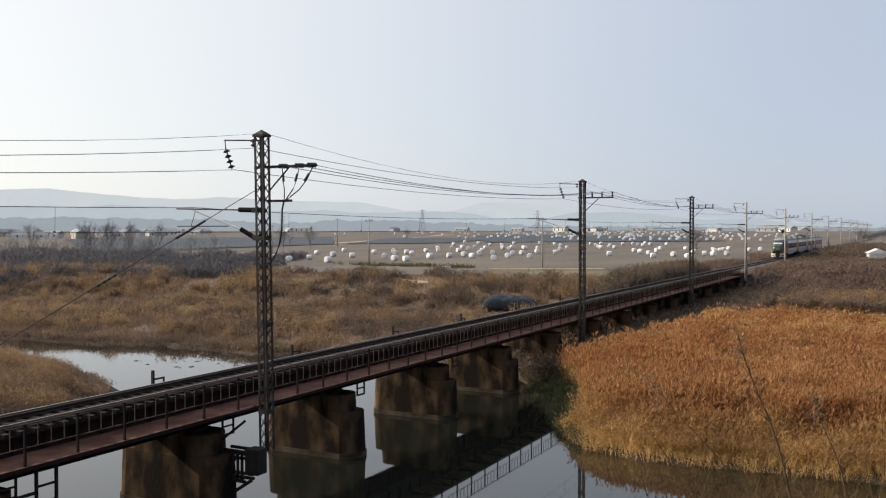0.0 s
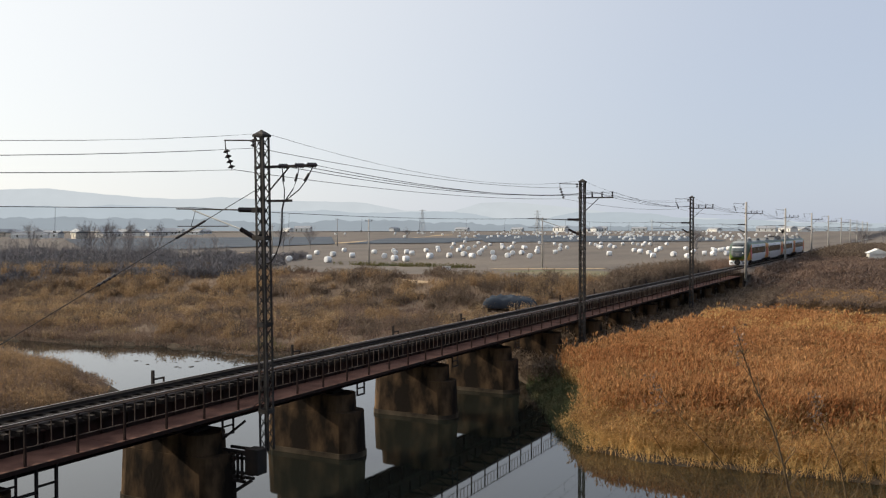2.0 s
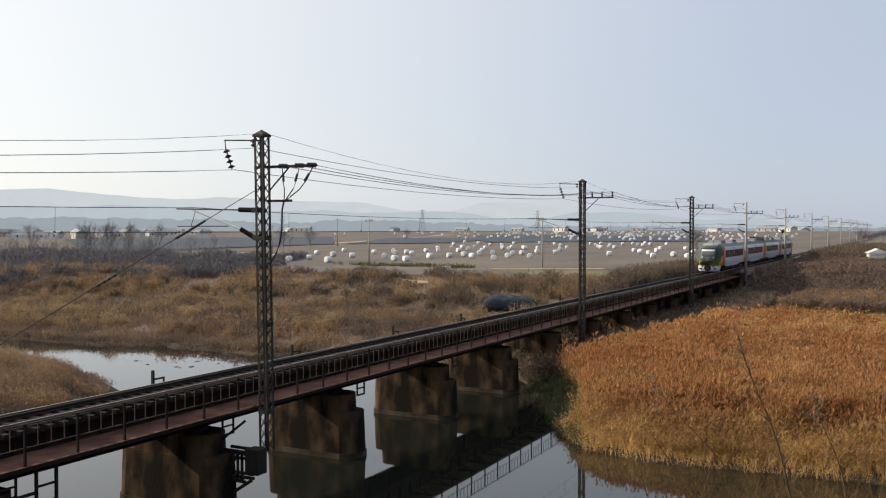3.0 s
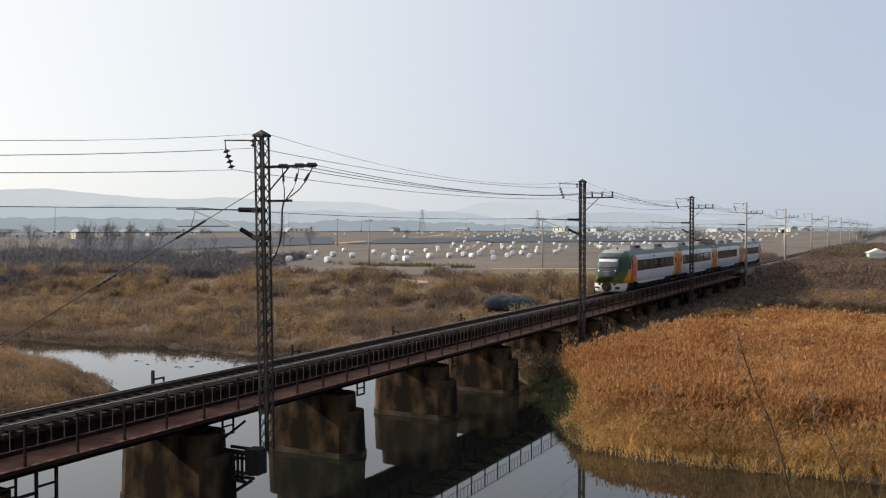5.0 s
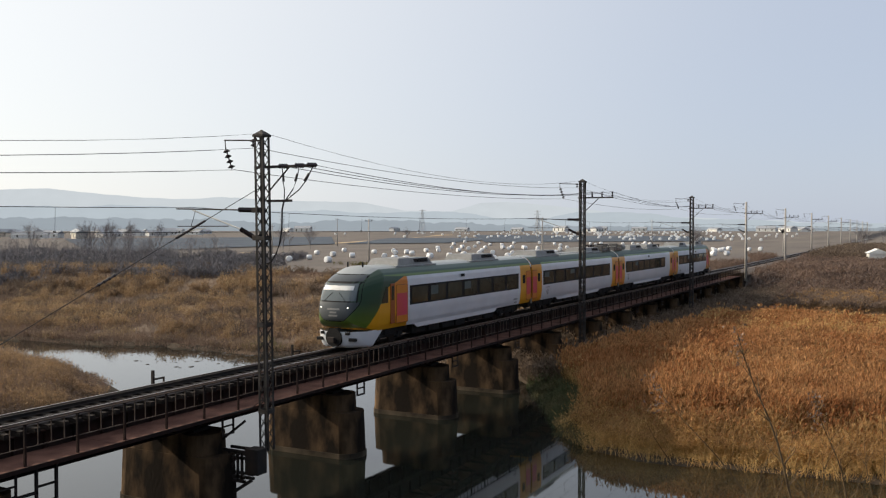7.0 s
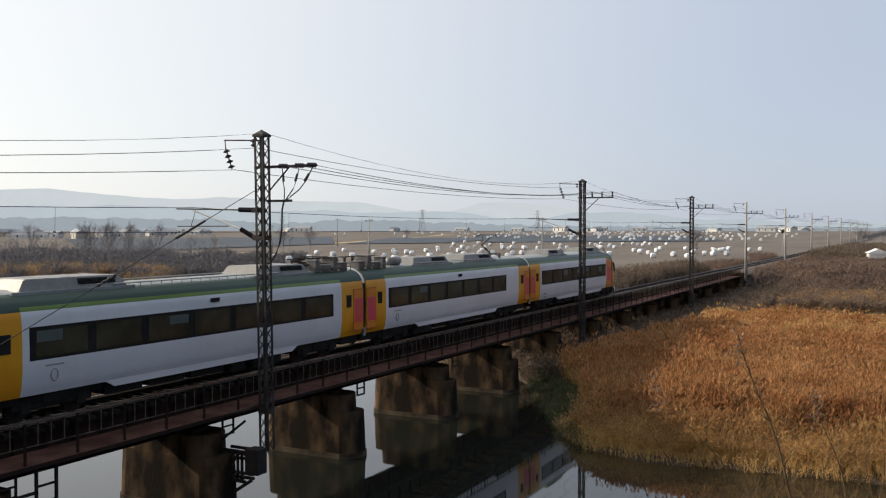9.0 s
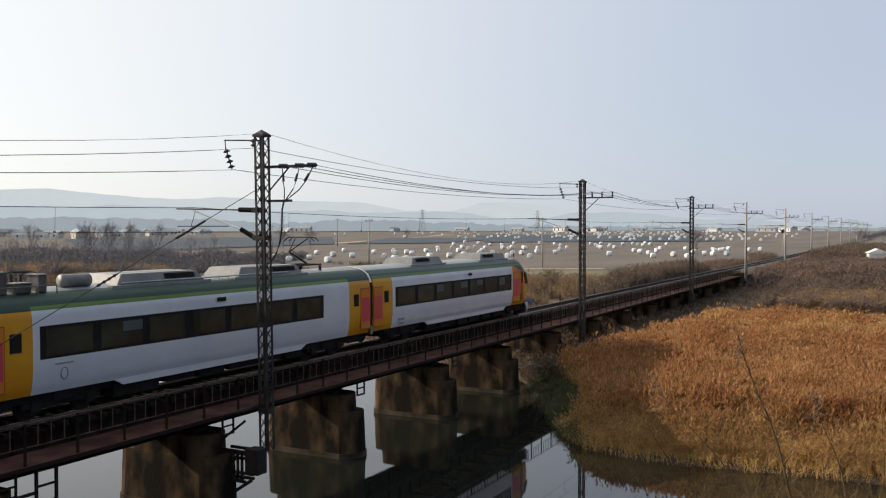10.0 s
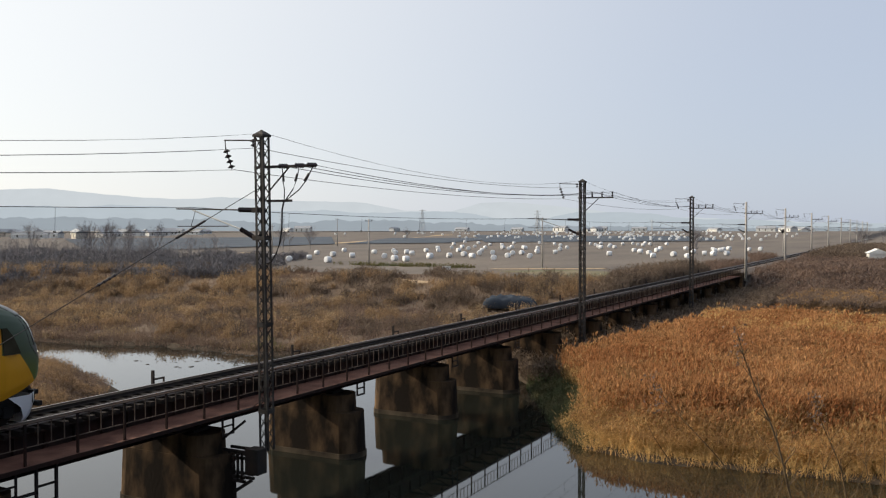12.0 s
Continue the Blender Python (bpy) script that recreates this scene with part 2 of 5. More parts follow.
def path_tube(bm, pts, r, n=5, mat=0, taper=1.0):
    """One unbroken tube through a row of points, thinning towards its end."""
    pts = [Vector(p) for p in pts]
    rings = []
    for i, p in enumerate(pts):
        d = (pts[min(i + 1, len(pts) - 1)] - pts[max(i - 1, 0)]).normalized()
        u = d.cross(Vector((0, 0, 1)) if abs(d.z) < 0.9 else Vector((1, 0, 0))).normalized()
        w = d.cross(u)
        rr = r * (1 + (taper - 1) * i / (len(pts) - 1))
        rings.append([bm.verts.new(p + (u * math.cos(2 * math.pi * k / n) + w * math.sin(2 * math.pi * k / n)) * rr) for k in range(n)])
    fs = []
    for p, q in zip(rings, rings[1:]):
        best = min(range(n), key=lambda m: (p[0].co - q[m].co).length)
        fs += [bm.faces.new((p[k], p[(k + 1) % n], q[(k + 1 + best) % n], q[(k + best) % n])) for k in range(n)]
    fs += [bm.faces.new(rings[0][::-1]), bm.faces.new(rings[-1])]
    for f in fs:
        f.material_index = mat
    return bm


def B():
    return bmesh.new()


def thing(name, label, category, group="", at=None):
    ob = new(name)
    if at is not None:
        ob.matrix_basis = at
    return tagged(ob, label, category, group)


def raw_mesh(name, verts, tris, mats, index=None):
    """A mesh straight from arrays of vertices and triangles."""
    me = bpy.data.meshes.new(name)
    verts, tris = np.asarray(verts, np.float32), np.asarray(tris, np.int32)
    me.vertices.add(len(verts)); me.vertices.foreach_set("co", verts.ravel())
    me.loops.add(tris.size); me.loops.foreach_set("vertex_index", tris.ravel())
    me.polygons.add(len(tris)); me.polygons.foreach_set("loop_start", np.arange(0, tris.size, 3, dtype=np.int32))
    for m in (mats if isinstance(mats, (list, tuple)) else [mats]):
        me.materials.append(m)
    if index is not None:
        me.polygons.foreach_set("material_index", np.asarray(index, np.int32))
    me.update(calc_edges=True)
    return new(name, me)


# ---- the lie of the land ----
WATER_Z = -4.6
EAST = ((-400, 60), (-60, 46), (-24, 41.6), (-14.6, 40.8), (-11.4, 41.6), (-9.4, 44), (-4.4, 53.5), (0, 60), (6, 63), (16, 62), (24.5, 60.2), (35, 61), (42, 58.6), (50, 58), (90, 52), (400, 30))
WEST = ((-400, -10), (-60, 6), (-25, 8), (0, 10), (10, 20), (13, 27), (16, 36.5), (20, 41.4), (25, 44.6), (30, 46.6), (36, 48), (50, 48), (90, 45), (400, 22))


def edge(table, y):
    ys, xs = zip(*table)
    return np.interp(y, ys, xs)


def step(a, b, x):
    t = np.clip((x - a) / (b - a), 0, 1)
    return t * t * (3 - 2 * t)


def waves(x, y):
    return (np.sin(x * 0.31 + 1.3 * np.sin(y * 0.17)) + np.sin(y * 0.37 + 1.7 * np.sin(x * 0.13 + 2)) + 0.6 * np.sin(x * 0.83 + y * 0.71) + 0.5 * np.sin(1.3 * y - 0.9 * x)) / 3.1


def ground_z(x, y):
    """Height of the ground at plan positions (arrays)."""
    x, y = np.asarray(x, float), np.asarray(y, float)
    e, w = edge(EAST, y), edge(WEST, y)
    inside = np.minimum(x - w, e - x)            # positive in the river
    far = x - e                                   # beyond the far bank
    near = w - x
    levee = 38 + 6 * np.sin(y * 0.03)
    plain = -4.3 + 0.6 * step(1, 10, far) + 0.35 * waves(x, y) * step(0.5, 4, far)
    high = -0.9 + 0.35 * step(80, 200, far) + 3.6 * step(250, 1100, far) + 0.12 * waves(x * 0.4, y * 0.4) * (1 - step(100, 220, far))
    up = step(levee - 14, levee + 2, far) * step(3, 8, np.abs(y) + 4 * (y > 0)) if np.ndim(far) else 0
    right = step(84, 112, far)
    low = -4.45 + 0.3 * step(1, 10, far) + 0.12 * waves(x, y) * step(0.5, 4, far)
    zfar = np.where(y > 0, plain + (high - plain) * up, low + (high - low) * right)
    znear = np.where(y > 12, -4.2 + 0.5 * step(1, 6, near) + 0.2 * waves(x, y), -4.3 + 8.4 * step(0, 10, near))
    z = np.where(far > 0, zfar, np.where(near > 0, znear, -4.6 - 0.9 * step(0, 3.5, inside)))
    bank = step(136, 146, x) * (1 - step(3.2, 7.5, np.abs(y)))       # railway embankment past the bridge
    return z * (1 - bank) + (-0.75) * bank


def spread(a, b, fine, lo, hi, grow=1.13):
    out = list(np.arange(a, b, fine))
    s = fine
    while out[-1] < hi:
        s *= grow; out.append(out[-1] + s)
    s = fine
    while out[0] > lo:
        s *= grow; out.insert(0, out[0] - s)
    return np.array(out)


def build_ground():
    gx, gy = spread(4, 150, 1.0, -700, 4200), spread(-32, 100, 1.0, -2500, 3800)
    X, Y = np.meshgrid(gx, gy, indexing="ij")
    Z = ground_z(X, Y)
    nx, ny = X.shape
    i, j = np.meshgrid(np.arange(nx - 1), np.arange(ny - 1), indexing="ij")
    k = (i * ny + j).ravel()
    tris = np.concatenate([np.stack([k, k + ny, k + ny + 1], 1), np.stack([k, k + ny + 1, k + 1], 1)])
    cx = ((X[:-1, :-1] + X[1:, 1:]) / 2).ravel(); cy = ((Y[:-1, :-1] + Y[1:, 1:]) / 2).ravel()
    far = cx - edge(EAST, cy)
    zone = np.where(far > 62, 1, 0)
    zone = np.where((far < 0.2) & (cx - edge(WEST, cy) > -0.6) | (cy < 0) & (far < 1.3) & (far > 0), 2, zone)
    zone = np.where((cx - edge(WEST, cy) < -0.6) & (cy < 12), 3, zone)
    ob = raw_mesh("ground", np.stack([X.ravel(), Y.ravel(), Z.ravel()], 1), tris, [SOIL, FIELD, MUD, DIMBANK], np.concatenate([zone, zone]))
    ob.data.shade_smooth()
    tagged(ob, "dry brown river plain rising to stubble fields", "ground", kind="structure")
    bm = B()
    v = [bm.verts.new(p) for p in ((-300, -600, WATER_Z), (140, -600, WATER_Z), (140, 600, WATER_Z), (-300, 600, WATER_Z))]
    bm.faces.new(v)
    tagged(finish("water", bm, WATER), "dark still river water mirroring bridge and sky", "river", kind="structure")


build_ground()


# skyline of the hills: compass angle in degrees, rise above the eye's level in degrees
SKYLINE = ((-25, 0.2), (2, 0.35), (13, 0.75), (18, 1.2), (22, 1.65), (25, 1.75), (27, 1.15), (30, 1.2), (32.5, 1.7), (38, 1.85), (41, 1.95), (44, 1.85), (47, 2.0), (51, 2.35), (54, 2.25), (60, 2.0), (70, 1.2))


def build_backdrop():
    """Ranges of hills that the haze has all but swallowed."""
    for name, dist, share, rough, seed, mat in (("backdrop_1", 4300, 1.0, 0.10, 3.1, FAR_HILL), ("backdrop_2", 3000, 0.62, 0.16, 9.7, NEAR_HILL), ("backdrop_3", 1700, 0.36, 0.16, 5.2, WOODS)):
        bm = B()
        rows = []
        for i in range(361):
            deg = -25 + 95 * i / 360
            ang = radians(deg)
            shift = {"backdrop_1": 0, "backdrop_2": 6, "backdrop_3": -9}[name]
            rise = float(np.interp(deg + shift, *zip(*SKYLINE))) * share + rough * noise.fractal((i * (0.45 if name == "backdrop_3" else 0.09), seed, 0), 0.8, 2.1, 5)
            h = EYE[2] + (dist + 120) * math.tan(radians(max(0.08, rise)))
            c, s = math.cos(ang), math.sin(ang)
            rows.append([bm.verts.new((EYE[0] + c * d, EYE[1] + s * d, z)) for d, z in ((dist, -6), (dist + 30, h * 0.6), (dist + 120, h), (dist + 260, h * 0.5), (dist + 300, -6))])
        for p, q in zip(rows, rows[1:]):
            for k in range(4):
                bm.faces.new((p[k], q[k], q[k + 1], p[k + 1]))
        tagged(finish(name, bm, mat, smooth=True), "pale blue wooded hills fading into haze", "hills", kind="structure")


build_backdrop()


# ---- the railway bridge ----
BRIDGE = (2.0, 140.0)
SPAN = 9.4
PIERS = [25.35 + SPAN * (i - 2) + {2: -0.08, 3: -0.32, 5: -0.45, 6: -0.4}.get(i, 0.0) for i in range(0, 14)]


def build_piers():
    """Round-ended concrete piers with a stepped cap."""
    def ring(bm, half_x, y0, y1, z):
        pts = []
        for k in range(9):
            t = -math.pi / 2 + math.pi * k / 8
            pts.append((half_x * math.sin(t), y0 - 0.75 * half_x * math.cos(t), z))
        for k in range(9):
            t = -math.pi / 2 + math.pi * k / 8
            pts.append((-half_x * math.sin(t), y1 + 0.75 * half_x * math.cos(t), z))
        return [bm.verts.new(p) for p in pts]
    first = None
    for i, x in enumerate(PIERS):
        m = pose(x + 0.95, 0, 0)
        if first is None:
            first = thing("bridge_pier", "stained brown concrete pier with rounded ends in the river", "bridge pier", "bridge piers", m)
            for name, levels, mat in (("shaft", ((0.92, 2.62, -7.0), (0.90, 2.60, -4.3), (0.86, 2.55, -2.5)), CONCRETE), ("tide_ring", ((0.93, 2.635, -4.75), (0.925, 2.63, -4.36)), DAMP), ("cap", ((0.84, 2.15, -2.5), (0.84, 2.1, -1.72)), CONCRETE)):
                bm = B()
                rr = [ring(bm, h, -y + 0.7, y - 0.7, z) for h, y, z in levels]
                for p, q in zip(rr, rr[1:]):
                    for k in range(18):
                        bm.faces.new((p[k], p[(k + 1) % 18], q[(k + 1) % 18], q[k]))
                bm.faces.new(rr[-1]); bm.faces.new(rr[0][::-1])
                part(name, bm, mat, first, "pale band left by the water line" if name == "tide_ring" else "")
            for y in (-0.95, 0.95):
                part("bearing_block", box(B(), -0.45, 0.45, y - 0.3, y + 0.3, -1.72, -1.6), DARKSTEEL, first)
        else:
            copy_thing(first, m)


def build_spans():
    """Deck plate girders, one span between two piers, each with its cross frames."""
    first = None
    for i in range(-1, len(PIERS) - 1):
        x = 25.35 + 0.95 + SPAN * (i - 2)
        m = pose(x, 0, 0)
        if first is None:
            L = SPAN - 0.06
            first = thing("girder_span", "dark rusty plate girder bridge span resting on piers", "bridge span", "bridge spans", m)
            for y in (-0.95, 0.95):
                bm = B()
                box(bm, 0.03, L, y - 0.012, y + 0.012, -1.55, -0.36)
                for z in (-1.6, -0.36):
                    box(bm, 0.03, L, y - 0.17, y + 0.17, z, z + 0.04)
                for k in range(9):
                    xs = 0.2 + k * (L - 0.35) / 8
                    box(bm, xs - 0.012, xs + 0.012, y - 0.14, y + 0.14, -1.55, -0.37)
                part("girder", bm, RUST, first)
            for k in range(5):
                xs = 0.3 + k * (L - 0.6) / 4
                bm = B()
                tube(bm, (xs, -0.93, -1.45), (xs, 0.93, -0.5), 0.04, n=4)
                tube(bm, (xs, -0.93, -0.5), (xs, 0.93, -1.45), 0.04, n=4)
                part("cross_frame", bm, RUST, first)
            for k in range(5):
                xs = 0.6 + k * (L - 1.2) / 4
                bm = B()
                box(bm, xs - 0.04, xs + 0.04, -2.55, -0.97, -0.99, -0.91)
                tube(bm, (xs, -2.4, -0.97), (xs, -0.98, -1.45), 0.035, n=4)
                part("walkway_bracket", bm, RUST, first)
        else:
            copy_thing(first, m)


def build_track():
    """Running rails, guard rails and the walkway with its railing."""
    def rail_profile(bm, y, x0, x1, top=0.0, s=1.0):
        pr = [(-0.07, -0.16), (-0.07, -0.145), (-0.012, -0.125), (-0.012, -0.045), (-0.036, -0.035), (-0.036, -0.004), (-0.028, 0), (0.028, 0), (0.036, -0.004), (0.036, -0.035), (0.012, -0.045), (0.012, -0.125), (0.07, -0.145), (0.07, -0.16)]
        a = [bm.verts.new((x0, y + p * s, top + z * s)) for p, z in pr]
        b = [bm.verts.new((x1, y + p * s, top + z * s)) for p, z in pr]
        for k in range(14):
            bm.faces.new((a[k], a[(k + 1) % 14], b[(k + 1) % 14], b[k]))
        bm.faces.new(a[::-1]); bm.faces.new(b)
        return bm
    track = thing("railway_track", "worn steel rails on dark timber sleepers", "railway track")
    for y in (-0.753, 0.753):
        part("rail", rail_profile(B(), y, -20, 700), RAILSTEEL, track)
    for y in (-0.50, 0.50):
        part("guard_rail", rail_profile(B(), y, 0, 143, -0.02, 0.85), DARKSTEEL, track, "rusty guard rail")
    sl = box(B(), -0.11, 0.11, -1.28, 1.28, -0.32, -0.162)
    first = part("sleeper", sl, TIMBER, track)
    first.location.x = 3
    for k in range(1, 262):
        o = new("sleeper", first.data); o.parent = track; o.location.x = 3 + k * 0.53
    bm = B()
    for k in range(900):
        x = 142 + k * 0.6
        box(bm, x - 0.11, x + 0.11, -1.25, 1.25, -0.3, -0.162)
    tagged(part("distant_sleepers", bm, TIMBER, track), kind="stuff")
    bm = B()
    prof = [(-3.4, -0.8), (-1.9, -0.24), (1.9, -0.24), (3.4, -0.8)]
    a = [bm.verts.new((140, y, z)) for y, z in prof]; b = [bm.verts.new((700, y, z)) for y, z in prof]
    for k in range(3):
        bm.faces.new((a[k], b[k], b[k + 1], a[k + 1]))
    bm.faces.new(a)
    tagged(finish("ballast_bed", bm, BALLAST), "brown stone ballast carrying the track past the bridge", "ballast", kind="structure")

    walkway = thing("walkway", "faded red steel walkway beside the track with bar railing", "walkway")
    for i in range(0, 15):
        x = BRIDGE[0] + i * SPAN
        part("floor_plate", box(B(), x, min(x + SPAN - 0.02, 140), -2.66, -1.14, -0.91, -0.885), PINKRUST, walkway)
    part("edge_channel", box(B(), 2, 140, -2.70, -2.665, -1.0, -0.87), RUST, walkway)
    for name, z, r in (("top_rail", 0.33, 0.024), ("bottom_rail", -0.36, 0.018)):
        part(name, tube(B(), (2, -2.5, z), (140, -2.5, z), r, n=6), BARS, walkway)
    post = box(B(), -0.035, 0.035, -2.56, -2.50, -1.1, 0.34)
    ob = part("post", post, RUST, walkway); ob.location.x = 2.6
    for k in range(1, 74):
        o = new("post", ob.data); o.parent = walkway; o.location.x = 2.6 + k * 1.86
    bar = box(B(), -0.014, 0.014, -2.512, -2.488, -0.36, 0.33)
    ob = part("bar", bar, BARS, walkway); ob.location.x = 2.6 + 0.46
    for k in range(1, 296):
        if k % 4 != 3:
            o = new("bar", ob.data); o.parent = walkway; o.location.x = 2.6 + 0.465 * (k + 1)


build_piers()
build_spans()
build_track()


# ---- masts and wires ----
MAST_Y = -3.4
MASTS = (27.36, 64.4, 101.7, 138.4, 184.2, 234.5, 282.8, 335.0, 383.7, 430.1, 480.0, 530.0)
TOP = 9.6


def insulator(bm, p, q, discs, r, core=0.03):
    p, q = Vector(p), Vector(q)
    tube(bm, p, q, core, n=6)
    d = (q - p).normalized()
    for k in range(discs):
        c = p + (q - p) * ((k + 0.5) / discs)
        tube(bm, c - d * 0.035, c + d * 0.02, r * 0.55, r, n=10)
        tube(bm, c + d * 0.02, c + d * 0.04, r, r * 0.7, n=10)


def mast_gear(mast, big, h=TOP):
    """Cantilever, feeder arm and return-wire bracket, in the mast's own space (foot of the track's level at z 0)."""
    t = -MAST_Y
    # cantilever towards the track
    arm = part("cantilever", tube(B(), (0, 1.0, 6.72), (0, t + 0.95, 6.8), 0.03), DARKSTEEL, mast)
    bm = B(); insulator(bm, (0, 0.42, 6.71), (0, 1.15, 6.73), 11, 0.1, 0.07)
    part("cantilever_insulator", bm, PORCELAIN, arm, "dark ribbed insulator")
    bm = B(); insulator(bm, (0, 0.42, 5.66), (0, 1.08, 5.98), 11, 0.1, 0.07)
    part("cantilever_insulator", bm, PORCELAIN, arm, "dark ribbed insulator")
    part("bracket_tube", tube(B(), (0, 1.05, 5.97), (0, t + 0.1, 6.74), 0.03), PALEMETAL, arm, "pale galvanised bracket tube")
    part("registration_tube", tube(B(), (0, 1.7, 6.1), (0, t + 0.9, 6.1), 0.022), DARKSTEEL, arm)
    bm = B(); path_tube(bm, [(0, t - 0.6, 6.05), (0, t - 0.35, 5.98), (0, t + 0.05, 5.96), (0, t + 0.35, 5.86)], 0.022)
    part("steady_arm", bm, PALEMETAL, arm, "pale steady arm holding the contact wire")
    part("dropper_strut", tube(B(), (0, t + 0.2, 6.1), (0, t - 0.05, 6.75), 0.014, n=4), DARKSTEEL, arm)
    for z in (6.71, 5.66):
        part("clamp", box(B(), -0.12, 0.12, 0.15, 0.44, z - 0.1, z + 0.1, bevel=0.02), DARKSTEEL, mast)
    # bracket over the track with the hanging string
    bm = B(); tube(bm, (0, 0, h - 0.27), (0, 1.82, h - 0.18), 0.03, n=6); tube(bm, (0, 1.78, h - 0.18), (0, 1.76, h - 0.5), 0.022, n=5)
    hold = part("feeder_bracket", bm, DARKSTEEL, mast)
    bm = B(); insulator(bm, (0, 1.76, h - 0.5), (0, 1.46, h - 1.3), 4, 0.14)
    part("insulator_string", bm, PORCELAIN, hold, "hanging string of dark insulator discs")
    bm = B(); insulator(bm, (0, 0.42, h - 0.2), (0, 0.42, h - 0.5), 2, 0.1)
    part("pin_insulator", bm, PORCELAIN, hold)
    # arm on the outer side with three insulators
    z = 8.32
    bm = B(); box(bm, -0.05, 0.05, -2.35, 0.35, z - 0.05, z + 0.05); tube(bm, (0, -1.25, z - 0.04), (0, -0.25, z - 0.95), 0.03, n=5)
    cross = part("cross_arm", bm, DARKSTEEL, mast)
    if big:
        for y0 in (-1.0, -1.75, -2.3):
            bm = B(); insulator(bm, (0.0, y0 - 0.2, z + 0.0), (0.0, y0 + 0.2, z + 0.02), 4, 0.1, 0.05)
            part("strain_insulator", bm, PORCELAIN, cross, "lying dark insulator on the arm")
        foot = Vector((0, -1.0, 7.0))
        for y0 in (-0.95, -1.7, -2.3):
            bm = B()
            p = Vector((0, y0, z - 0.1)); mid = Vector((0, (y0 + foot.y) / 2 - 0.05, 7.45))
            path_tube(bm, [p, p.lerp(mid, 0.5) + Vector((0, 0.03 - 0.06 * (y0 < -1), -0.05)), mid, foot], 0.022)
            tube(bm, p.lerp(mid, 0.25), p.lerp(mid, 0.6), 0.045, n=6)
            part("jumper_cable", bm, WIRE, cross)
        bm = B()
        path_tube(bm, [(0, -1.0, 7.05), (0, -0.9, 6.7), (0, -0.87, 6.0), (0, -0.78, 5.5), (0, -0.58, 5.05), (0, -0.3, 4.72), (0, -0.05, 4.66)], 0.035)
        part("power_cable", bm, WIRE, mast, "thick black cable curving into the mast")
        part("cable_arm", box(B(), -0.04, 0.04, -1.35, -0.2, 7.0, 7.09), DARKSTEEL, mast)
    else:
        for y0 in (-0.75, -1.5, -2.28):
            bm = B(); insulator(bm, (0, y0, z + 0.05), (0, y0, z + 0.42), 3, 0.085, 0.04)
            part("pin_insulator", bm, PORCELAIN, cross)


def lattice_mast(x, z0, big, lean=0.0):
    mast = thing("lattice_mast", "dark weathered lattice steel mast on the bridge's edge" + (" with power cables" if big else ""), "catenary mast", "catenary masts", pose(x, MAST_Y, 0, 0, lean, 0))
    w = 0.165
    for sx in (-1, 1):
        for sy in (-1, 1):
            bm = B()
            box(bm, sx * w - 0.045, sx * w + 0.045, sy * w - 0.012 + sy * 0.03, sy * w + 0.012 + sy * 0.03, z0, TOP - 0.12)
            box(bm, sx * w - 0.012 + sx * 0.03, sx * w + 0.012 + sx * 0.03, sy * w - 0.045, sy * w + 0.045, z0, TOP - 0.12)
            part("corner_angle", bm, MAST, mast)
    for face in range(4):
        bm = B()
        n = int((TOP - z0) / 0.42)
        for k in range(n):
            za, zb = z0 + (TOP - 0.15 - z0) * k / n, z0 + (TOP - 0.15 - z0) * (k + 1) / n
            s = 1 if k % 2 else -1
            for p0, p1 in ((-s, s), (s, -s)):
                a = (p0 * w, w) if face == 0 else (p0 * w, -w) if face == 1 else (w, p0 * w) if face == 2 else (-w, p0 * w)
                b = (p1 * w, w) if face == 0 else (p1 * w, -w) if face == 1 else (w, p1 * w) if face == 2 else (-w, p1 * w)
                tube(bm, (*a, za), (*b, zb), 0.017, n=4)
        part("lacing", bm, MAST, mast)
    for k in range(3):
        z = z0 + 1.5 + k * 3.3
        bm = B()
        for s in (-1, 1):
            box(bm, -w - 0.05, w + 0.05, s * (w + 0.045) - 0.01, s * (w + 0.045) + 0.01, z - 0.08, z + 0.08)
            box(bm, s * (w + 0.045) - 0.01, s * (w + 0.045) + 0.01, -w - 0.05, w + 0.05, z - 0.08, z + 0.08)
        part("batten_plate", bm, MAST, mast)
    bm = B()
    box(bm, -0.25, 0.25, -0.25, 0.25, TOP - 0.14, TOP - 0.06)
    top = bm.verts.new((0, 0, TOP + 0.14))
    c = [bm.verts.new((x0, y0, TOP - 0.06)) for x0, y0 in ((-0.25, -0.25), (0.25, -0.25), (0.25, 0.25), (-0.25, 0.25))]
    for k in range(4):
        bm.faces.new((c[k], c[(k + 1) % 4], top))
    part("pyramid_cap", bm, MAST, mast, "pale grey pyramid cap")
    if big:
        bm = B(); path_tube(bm, [(-0.24, -0.12, 4.7), (-0.24, -0.12, -0.2), (-0.3, 0.0, -0.5), (-0.55, 0.3, -0.78), (-1.9, 0.75, -0.86)], 0.024, n=7)
        part("cable_pipe", bm, MAST, mast, "grey plastic cable pipe bending to the walkway")
    mast_gear(mast, big)
    return mast


def concrete_mast(x, gear_from=None):
    mast = thing("concrete_mast", "slim pale concrete mast beside the track", "catenary mast", "catenary masts", pose(x, MAST_Y, 0))
    part("pole", tube(B(), (0, 0, -1.6), (0, 0, 10.0), 0.21, 0.15, n=12), POLECONC, mast, smooth=True)
    mast_gear(mast, False, 10.0)
    return mast


lattice_mast(MASTS[0], -2.45, True, -1.2)
lattice_mast(MASTS[1], -3.6, False)
lattice_mast(MASTS[2], -3.6, False)
model_mast = concrete_mast(MASTS[3])
for x in MASTS[4:]:
    copy_thing(model_mast, pose(x, MAST_Y, 0))


